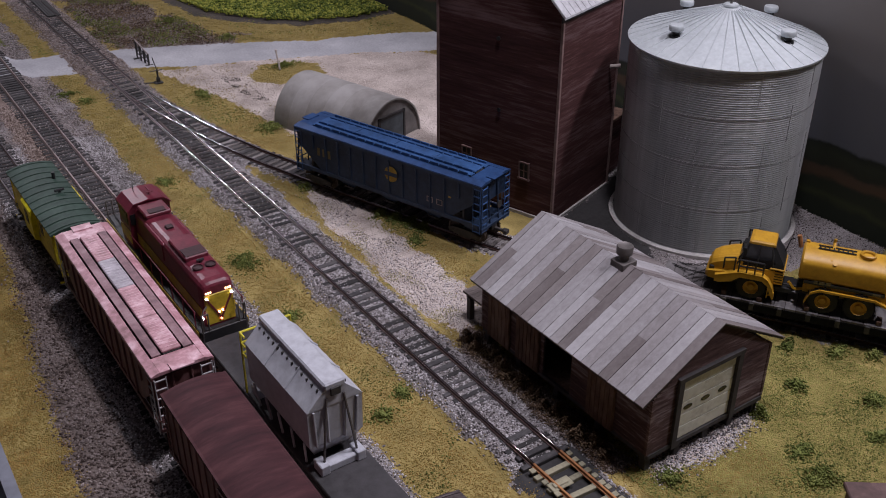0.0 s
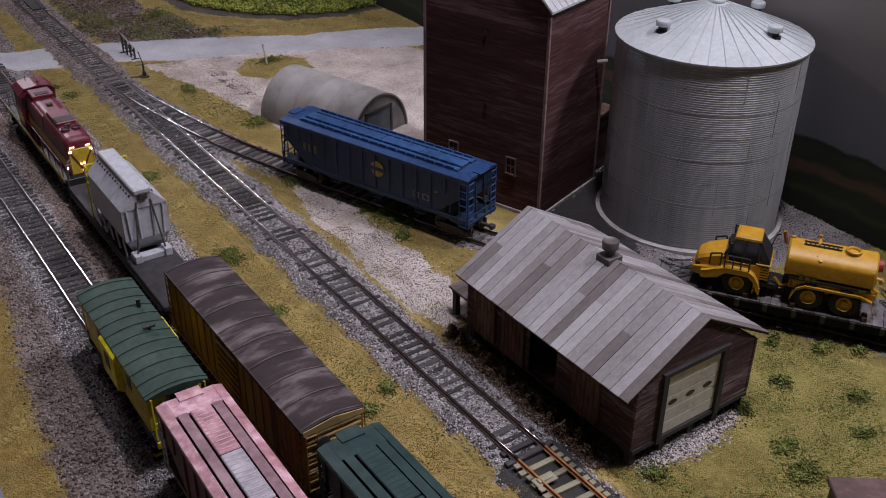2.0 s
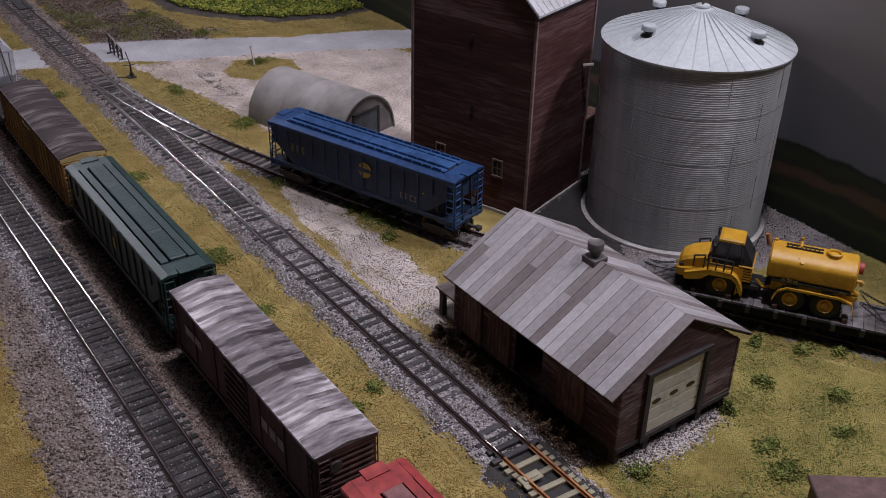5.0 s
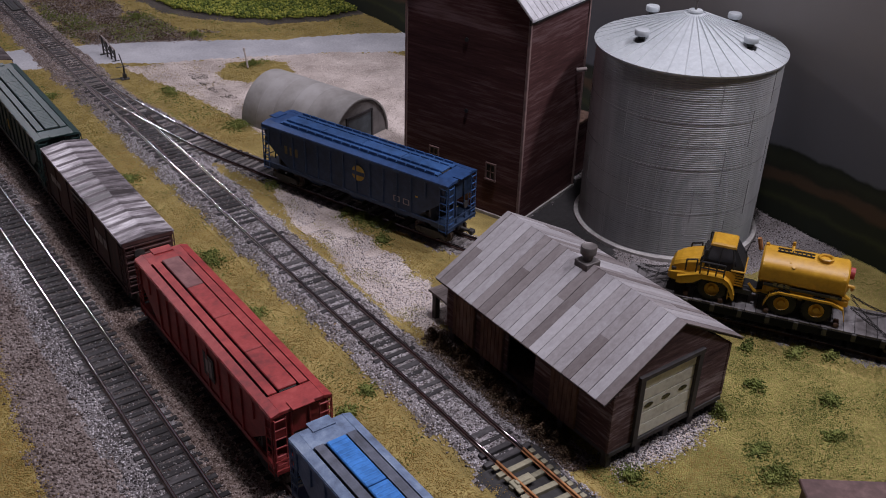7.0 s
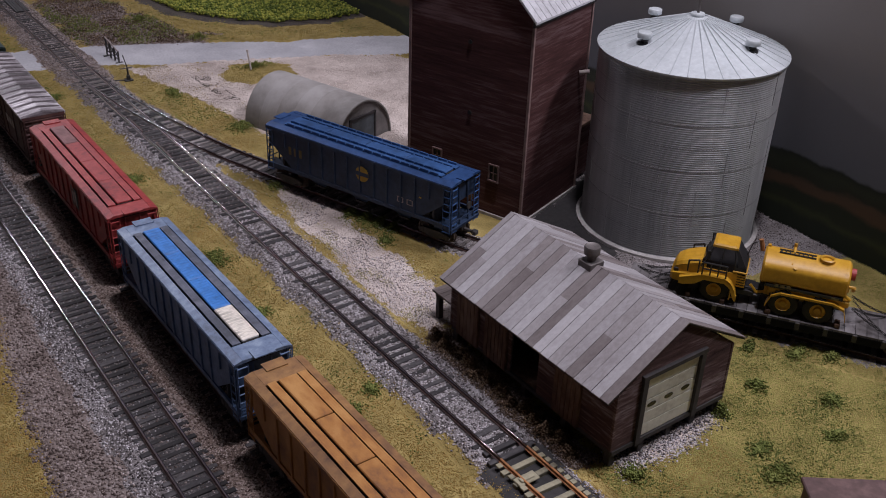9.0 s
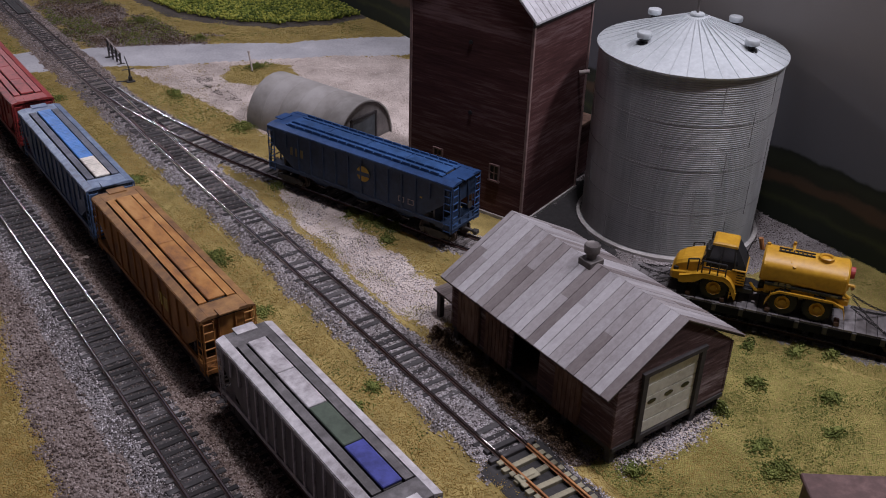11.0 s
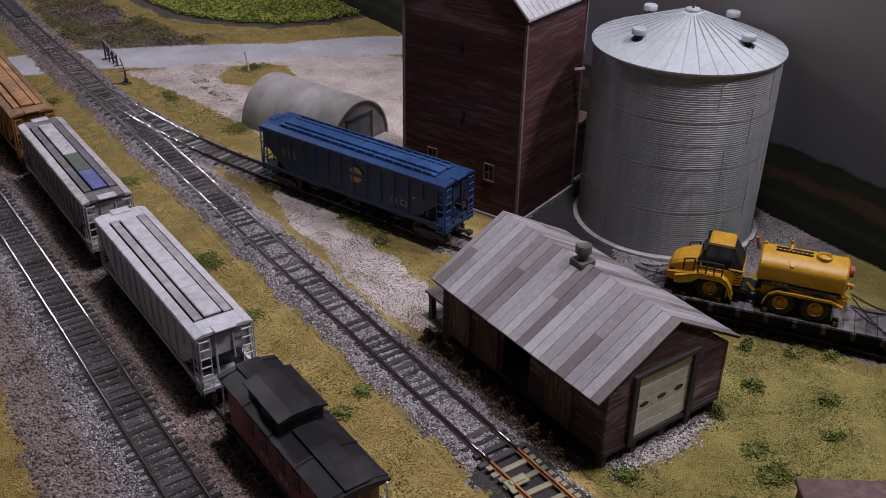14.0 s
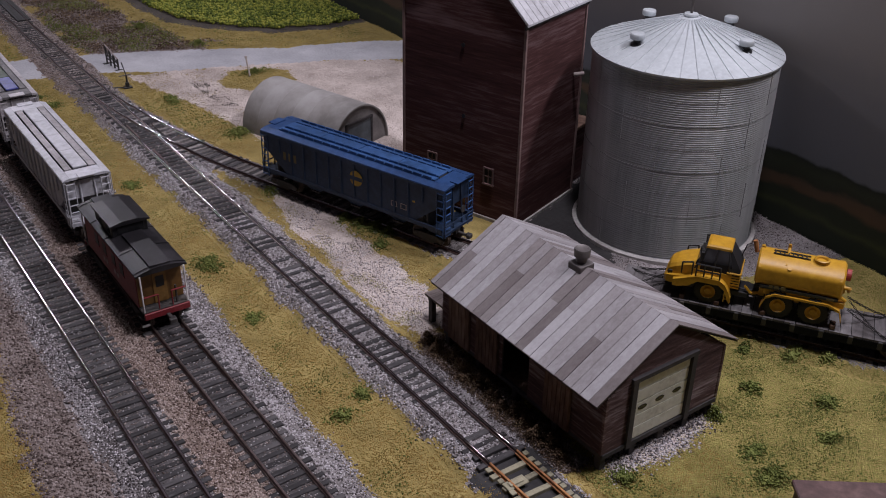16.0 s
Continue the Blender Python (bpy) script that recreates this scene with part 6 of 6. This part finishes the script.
bars(blue, -16.2, [(-43, -42.4, 22, 26), (-38.6, -38, 22, 26), (-43, -38, 25.6, 26), (-43, -38, 22, 22.4), (-51, -50.4, 22, 26), (-46.6, -46, 22, 26), (-51, -46, 25.6, 26), (-51, -46, 22, 22.4)], M["white_trim"], "data_box")

loco = locomotive()
CONSIST = [  # thing, middle of the car on the line at 0 s
    (loco, -22.0),
    (grey_bin_car(), -198.0),
    (box_car("orange-yellow boxcar with sooty brown roof", 158, M["box_yellow"], M["box_roof"], M["box_yellow"], 10, end=M["tan_end"], arched=True), -379.5),
    (covered_hopper("dark green covered hopper with ribbed sides", 166, M["dark_green"], M["dark_green"], M["dark_green"], fine=True), -552.5),
    (box_car("dark oxide boxcar with streaked silver roof", 155, M["box_brown"], M["silver_roof"], M["box_brown"], posts=7), -723.0),
    (covered_hopper("faded red covered hopper with long roof boards", 163, M["red"], M["red"], M["red"], (M["red"], M["red"], M["red"], M["worn_red"])), -901.0),
    (covered_hopper("slate blue covered hopper with bright blue and cream hatches", 157, M["slate_blue"], M["slate_edge"], M["bright_blue"], (M["cream"], M["bright_blue"], M["bright_blue"], M["bright_blue"]), boards=M["slate_roof"], fine=True), -1075.0),
    (covered_hopper("rusty ochre covered hopper with weathered roof", 164, M["ochre"], M["ochre_dark"], M["ochre"], boards=M["ochre"]), -1244.0),
    (covered_hopper("silver covered hopper with mismatched hatch lids", 148, M["silver"], M["silver"], M["silver"], (M["violet_hatch"], M["green_hatch"], M["silver"], M["silver"]), ribs=16, boards=M["grime_grey"], panels=M["silver_panel"], ends=M["grime_grey"]), -1417.0),
    (covered_hopper("pale silver covered hopper with pale boards", 150, M["pale_silver"], M["pale_silver"], M["pale_silver"], boards=M["board_grey"]), -1586.0),
    (caboose("dark red caboose with black roof and cupola", 106, M["cab_red"], M["cab_roof"], M["cab_end"]), -1735.0),
]
bars(CONSIST[5][0], -15.4, [(-20, -8, 24, 38)], M["black"], "side_panel")
bars(CONSIST[5][0], -15.6, [(-18, -15, 26, 36), (-14, -11, 27, 35)], M["white_trim"])
bars(CONSIST[4][0], -15.3, [(-48, -42, 26, 32), (-40, -34, 26, 32), (-32, -26, 26, 32), (40, 60, 28, 33)], M["white_trim"])
bars(CONSIST[3][0], -15.3, [(-6, -2, 26, 34)], M["herald"])
bars(CONSIST[7][0], -15.3, [(-36, -31, 26, 34), (-28, -23, 26, 34)], M["loco_yellow"])
SECOND = [
    (caboose("yellow caboose with dull green ribbed roof", 108, M["cab_yellow"], M["green_roof"], M["cab_yellow"], False, "train on the near track", True, M["cab_yellow"]), 64.0),
    (covered_hopper("faded pinkish covered hopper with patched roof hatches", 161, M["oxide_side"], M["pink"], M["pink"], (M["pink"], M["pink"], M["pink_hatch"], M["pink"]), fine=True, boards=M["pink_board"], ladder_mat=M["silver"]), -85.0),
    (box_car("red-brown boxcar with flat maroon roof", 158, M["oxide_side"], M["maroon_roof"], M["oxide_side"], 0, group="train on the near track", arched=True), -256.0),
]
tagged(SECOND[1][0], group="train on the near track")


# ---- loaded flatcar on the spur ----
M["cat_yellow"] = paint("machine_yellow", (0.50, 0.265, 0.02), (0.38, 0.20, 0.016), (0.58, 0.33, 0.03), 0.42)
# blacker than flat black: the unlit flatcar side is put into the colour
M["sill_shade"] = mat("shade_black_flatcar_sill", (0.008, 0.008, 0.008), None, None, 0.9, 300, 40, 0.1, spec=0.15)
M["tyre"] = mat("black_rubber", (0.018, 0.017, 0.017), None, None, 0.8, 300, 40, 0.2)
M["plank_grey"] = mat("grey_deck_planks", (0.11, 0.10, 0.103), (0.055, 0.048, 0.048), (0.19, 0.18, 0.185), 0.8, 200, 40, 0.3, stretch=(0.3, 1, 1), each=0.5)
M["chain"] = mat("dark_chain", (0.04, 0.038, 0.037), None, None, 0.4, 300, 40, 0.1, 0.8)


def loaded_flatcar():
    m = place(434, 288, RAIL, math.degrees(math.atan2(-0.825, 0.565)) + 90)
    t = thing("flatcar", m, "dark flatcar with grey plank deck on the spur", "flatcar", "standing cars")
    part("frame", boxes((-12, 12, -98, 88, 7.5, 12.4), bevel=0.3), M["sill_shade"], t)
    for i in range(31):
        y = -98 + i * 6.0
        part("deck_plank", boxes((-14.6, 14.6, y + 0.15, y + 5.85, 12.4, 13.6)), M["plank_grey"], t)
    for s in (-1, 1):
        part("side_sill", boxes((s * 14 - 0.9, s * 14 + 0.9, -98, 88, 7.6, 12.3)), M["sill_shade"], t)
        for i in range(12):
            part("stake_pocket", boxes((s * 15 - 0.9, s * 15 + 0.9, -92 + i * 15.6, -89.4 + i * 15.6, 8.6, 13.2), bevel=0.2), M["steel"], t)
    for y in (-76, 66):
        bogie(t, y)
    coupler(t, 88, 1)
    coupler(t, -98, -1)
    # articulated water tanker, nose to +y
    k = thing("water_truck", m @ place(0, 0, 13.6), "yellow articulated water tanker chained to a flatcar", "truck")
    ye = M["cat_yellow"]
    part("hood", loft([[(x, y, z) for x, z in ((-a, 12), (a, 12), (a, b - 2.4), (a - 1.6, b - 0.5), (a - 3.4, b), (-a + 3.4, b), (-a + 1.6, b - 0.5), (-a, b - 2.4))]
                       for y, a, b in ((61.6, 6.6, 16.6), (60.2, 7.8, 18.8), (56.6, 8.8, 21), (50.4, 9.3, 23.4), (43, 9.5, 25.2))]), ye, k)
    # black block also paints the shading of the inset between hood and bumper
    part("nose_inset", boxes((-8.6, 8.6, 58, 61, 12.2, 15.4), bevel=0.4), M["black"], k, "black grille and painted shade in the nose gap")
    part("bumper", loft([[(x, y, z) for x, z in ((-a, 8.4), (a, 8.4), (a, b), (-a, b))] for y, a, b in ((62.8, 8.2, 11.4), (61.2, 10.2, 12.8), (54.4, 11.6, 14.2), (49, 11.8, 15))]), ye, k)
    part("belly", boxes((-7, 7, 14, 58, 5.4, 9), bevel=0.5), M["black"], k)
    cab = part("cab", loft([[(x, y, z) for x, y in ((-a, c), (a, c), (a, b), (-a, b))] for z, a, b, c in ((19.6, 9.2, 46.4, 25), (25, 9.0, 45.6, 25.6), (33.8, 7.0, 39.8, 28))]), M["glass_dark"], k, "dark glazed cab")
    part("cab_base", loft([[(x, y, z) for x, y in ((-a, c), (a, c), (a, b), (-a, b))] for z, a, b, c in ((11, 9.6, 47, 25), (19.8, 9.7, 46.9, 25))]), ye, cab)
    part("cab_roof", loft([[(x, y, z) for x, y in ((-a, c), (a, c), (a, b), (-a, b))] for z, a, b, c in ((33.5, 7.6, 41.6, 27), (34.8, 7.5, 41.2, 27.2), (35.6, 6.6, 39.6, 28.4))]), ye, cab)
    part("rear_screen", loft([[(x, y, z) for x, y in ((-a, c), (a, c), (a, b), (-a, b))] for z, a, b, c in ((21.4, 9.3, 27, 20.4), (24, 9.0, 27, 21), (33.4, 6.6, 29, 26.8))]), M["black"], cab, "black sloping screen behind the cab")
    part("engine_rim", boxes((-9.9, 9.9, 19.8, 28, 20.2, 21.5), bevel=0.4), ye, cab)
    part("engine_box", boxes((-9.2, 9.2, 20.4, 26, 11, 20.2), bevel=0.4), M["black"], k)
    for i in range(5):
        part("louvre", boxes((-9.7, 9.7, 20.0, 25.6, 11.6 + i * 1.7, 12.5 + i * 1.7)), ye, k)
    part("aerial", rods(0.3, ((6, 22, 25), (7, 20, 33)), ((7, 20, 33), (5, 18, 35))), M["black"], k)
    for s in (-1, 1):
        x = s * 9.4
        for y, z, y2 in ((46.0, 20, 40.4), (35.5, 20, 34.6), (26.4, 20, 28.4)):
            part("cab_pillar", rods(0.5, ((s * 9.25, y, z), (s * 9.05, y - (y - y2) * 0.36, 25)), ((s * 9.05, y - (y - y2) * 0.36, 25), (s * 7.1, y2, 33.8))), M["black"], cab)
        part("fender", loft([[(s * 11.0 + 3.0 * q, y, z) for q, z in ((-1, z0), (1, z0), (1, z0 - 1.3), (-1, z0 - 1.3))] for y, z0 in ((23.6, 6.6), (24.8, 10.5), (27.6, 15), (31, 17.2), (43, 17.2), (47, 16), (54, 13.6), (57, 12.6))]), ye, k)
        part("fender_side", loft([[(s * 13.6 + q, y, z) for q, z in ((-0.4, z0), (0.4, z0), (0.4, z1), (-0.4, z1))] for y, z0, z1 in ((23.6, 6.4, 3.6), (24.8, 10.4, 5), (27.6, 14.8, 11.4), (31, 17.0, 14), (43, 17.0, 14), (47.5, 15.8, 10.4), (54, 13.4, 8.4), (57, 12.4, 8.6))]), ye, k)
        posts = [((s * 13.2, y, 17), (s * 13.2, y, 25)) for y in (31, 35.5, 40, 44.5)]
        for p in posts:
            part("rail_post", rods(0.5, p), M["black"], k)
        for z in (21, 25):
            part("handrail", rods(0.5, ((s * 13.2, 31, z), (s * 13.2, 44.5, z))), M["black"], k)
        part("hood_rail", rods(0.5, ((s * 10.6, 47, 16), (s * 10.6, 47, 24.4)), ((s * 10.6, 47, 24.4), (s * 10.4, 53, 23)), ((s * 10.4, 53, 23), (s * 10.6, 53, 16))), M["black"], k)
        part("mirror", boxes((s * 11.6 - 0.4, s * 11.6 + 0.4, 41.5, 43.5, 27, 32.5), bevel=0.2), M["black"], k)
        part("mirror_arm", rods(0.35, ((s * 8.6, 42, 29), (s * 11.6, 42.5, 31.5))), M["black"], k)
        part("step_ladder", rods(0.4, ((s * 13.4, 27, 4), (s * 13.4, 27, 11)), ((s * 13.4, 23.6, 4), (s * 13.4, 23.6, 8)), ((s * 13.4, 23.6, 6), (s * 13.4, 27, 6))), ye, k)
    part("hitch", boxes((-4, 4, 4, 22, 6, 10), (-3.0, 3.0, 2, 12, 8, 13), bevel=0.5), M["black"], k)
    part("hitch_hose", rods(0.8, ((-6, 17, 13), (-6.5, 13, 9)), ((-6.5, 13, 9), (-5, 8, 10))), ye, k)
    part("chassis", boxes((-6.5, 6.5, -52, -8, 8.6, 14), bevel=0.4), ye, k)
    for s in (-1, 1):
        part("chassis_side", boxes((s * 8.8 - 2.4, s * 8.8 + 2.4, -54, -10, 13, 17), bevel=0.5), ye, k)
        part("wheel_arch", loft([[(s * 11.2 + q, y, z) for q, z in ((-2.6, z0), (2.6, z0), (2.6, z0 - 1.3), (-2.6, z0 - 1.3))] for y, z0 in ((-10, 6), (-12.5, 13), (-17, 15.6), (-46, 15.6), (-52, 13), (-54, 6))]), ye, k)
    ring = [(12.2 * math.cos(a), 25.5 + 9.6 * math.sin(a)) for a in (i * math.tau / 36 for i in range(36))]
    ring = [(max(-12.2, min(12.2, x * 1.12)), z) for x, z in ring]
    tank = part("tank", loft([[(x * q, y, 25.5 + (z - 25.5) * q) for x, z in ring] for y, q in ((-51.5, 0.9), (-50.5, 1), (-5.4, 1), (-4.4, 0.9))]), ye, k)
    smooth(tank, 35)
    for y in (-50, -6.6):
        part("tank_band", loft([[(x * 1.02, yy, 25.5 + (z - 25.5) * 1.02) for x, z in ring] for yy in (y, y + 1.2)]), ye, tank)
    hatch = part("hatch_ring", lathe([(3.0, 34.8), (4.2, 34.8), (4.4, 36.6), (3.6, 37), (3.0, 36.4), (2.8, 35.4), (0, 35.4)], 24), ye, tank)
    at(hatch, -1, -38)
    part("roof_ladder", rods(0.4, ((-2.2, -12, 35.6), (-2.2, -32, 35.6)), ((1.2, -12, 35.6), (1.2, -32, 35.6)), *(((-2.2, -13 - i * 2.4, 35.6), (1.2, -13 - i * 2.4, 35.6)) for i in range(8))), M["black"], tank, "black roof walk")
    part("filler_pipe", rods(0.9, ((-9, -20, 32), (5, -20, 36.6)), ((5, -20, 36.6), (5, -20, 39)), n=8), ye, tank)
    part("spray_monitor", rods(1.1, ((-9, -22, 28), (-11, -22, 32)), ((4, -8, 26), (4, -6, 36)), n=8), ye, tank)
    part("front_nozzle", rods(1.3, ((6, -3, 30), (6, -1, 37)), n=8), M["rust_rail"], tank)
    reel = part("hose_reel", rods(3.4, ((6, -52.5, 26), (6, -55, 26)), n=18), M["red"], k, "red hose reel at the tail")
    part("tail_pipes", rods(1.0, ((-6, -51, 24), (-6, -55, 24)), ((-6, -55, 24), (-2, -55, 20)), ((-10, -51, 20), (-10, -54, 18)), n=8), ye, k)
    for s in (-1, 1):
        part("tank_stripe", boxes((s * 11.6 - 0.9, s * 11.6 + 0.9, -50, -8, 17.6, 19.2)), M["black"], k)
    bars(k, -12.6, [(-22, -19.5, 18.6, 20.4), (-18.6, -16, 18.6, 20.4), (-15, -13, 18.6, 20.4), (-48, -44, 17.8, 19.0)], M["faded_letters"])
    for s in (-1, 1):
        for y in (36.4, -2.6, -21.6):
            w = part("wheel", lathe([(3.0, -3), (6.8, -3.2), (8, -2.4), (8.2, 0), (8, 2.4), (6.8, 3.2), (4.4, 3.0)], 28), M["tyre"], k, "black lugged tyre")
            smooth(w)
            w.matrix_local = place(s * 10.0, y, 8.4) @ pose(0, 0, 0, 0, 90 * s, 0)
            r = part("rim", lathe([(4.3, 3.3), (3.7, 2.2), (2.2, 1.8), (1.8, 3.0), (0, 3.1)], 20), ye, w, "yellow wheel rim")
            for i in range(20):
                lug = part("lug", shared("lug", lambda: boxes((7.8, 8.5, -0.5, 0.5, -2.8, 2.8)), M["tyre"]), None, w)
                lug.matrix_local = pose(0, 0, 0, 0, 0, i * 18)
    # the tank half drawn up to the hitch
    back = {"chassis", "chassis_side", "wheel_arch", "tank", "hose_reel", "tail_pipes", "lettering_bar", "tank_stripe"}
    for o in k.children:
        kind = o.name.split(".")[0]
        if kind in back:
            o.location.y += 17 * U
    for s in (-1, 1):
        for a, b in (((s * 8, 57, 22), (s * 13, 80, 14)), ((s * 5, 59, 21), (-s * 10, 84, 14)), ((s * 7, -39, 25), (s * 13, -66, 14)), ((s * 5, -40, 24), (-s * 12, -62, 14))):
            ch = thing("tie_down_chain", m, "dark tie-down chain on the flatcar", "chain", "tie-down chains")
            bm = bmesh.new()
            A, B = Vector(a), Vector(b)
            n = int((B - A).length / 1.9)
            for i in range(n):
                p, q = A.lerp(B, i / n), A.lerp(B, (i + 1.25) / n)
                sag = 1.4 * math.sin(math.pi * i / n)
                off = Vector((0.5, 0, 0)) if i % 2 else Vector((0, 0, 0.5))
                for e in (-1, 1):
                    rod(bm, p + off * e - Vector((0, 0, sag)), q + off * e - Vector((0, 0, sag)), 0.24, 4)
            tagged(part("chain_run", bm, M["chain"], ch), kind="stuff")
    for x in (-10.6, 10.6):
        for y in (50.5, 30.5, 4.6, -33.5):
            part("wheel_chock", boxes((x - 3, x + 3, y - 1.5, y + 1.5, 0.2, 3.2), bevel=0.5), M["plank"], k, "brown wooden chock")


loaded_flatcar()


# ---- what moves: two trains in opposite directions ----


def motions():
    def rows(f, mid, dist):
        out = []
        for t, d in dist:
            y = 550 + mid + d
            a, b = float(f(y - 45)), float(f(y + 45))
            out.append((t, place((a + b) / 2, y, RAIL, math.degrees(math.atan2(-(b - a), 90)))))
        return out
    for car, mid in CONSIST:
        walk(car, rows(mid_line, mid, [(t, 107.1 * t) for t in range(17)]))
    away = [(0, 0.0), (0.5, -47.8), (1, -95.6), (1.5, -143.0), (2, -189.0), (2.5, -235.0), (3, -281.0), (3.5, -327.0), (4, -373.0)] + [(t, -373.0 - 92.0 * (t - 4)) for t in range(5, 17)]
    for car, mid in SECOND:
        walk(car, rows(near_line, mid, away))


motions()
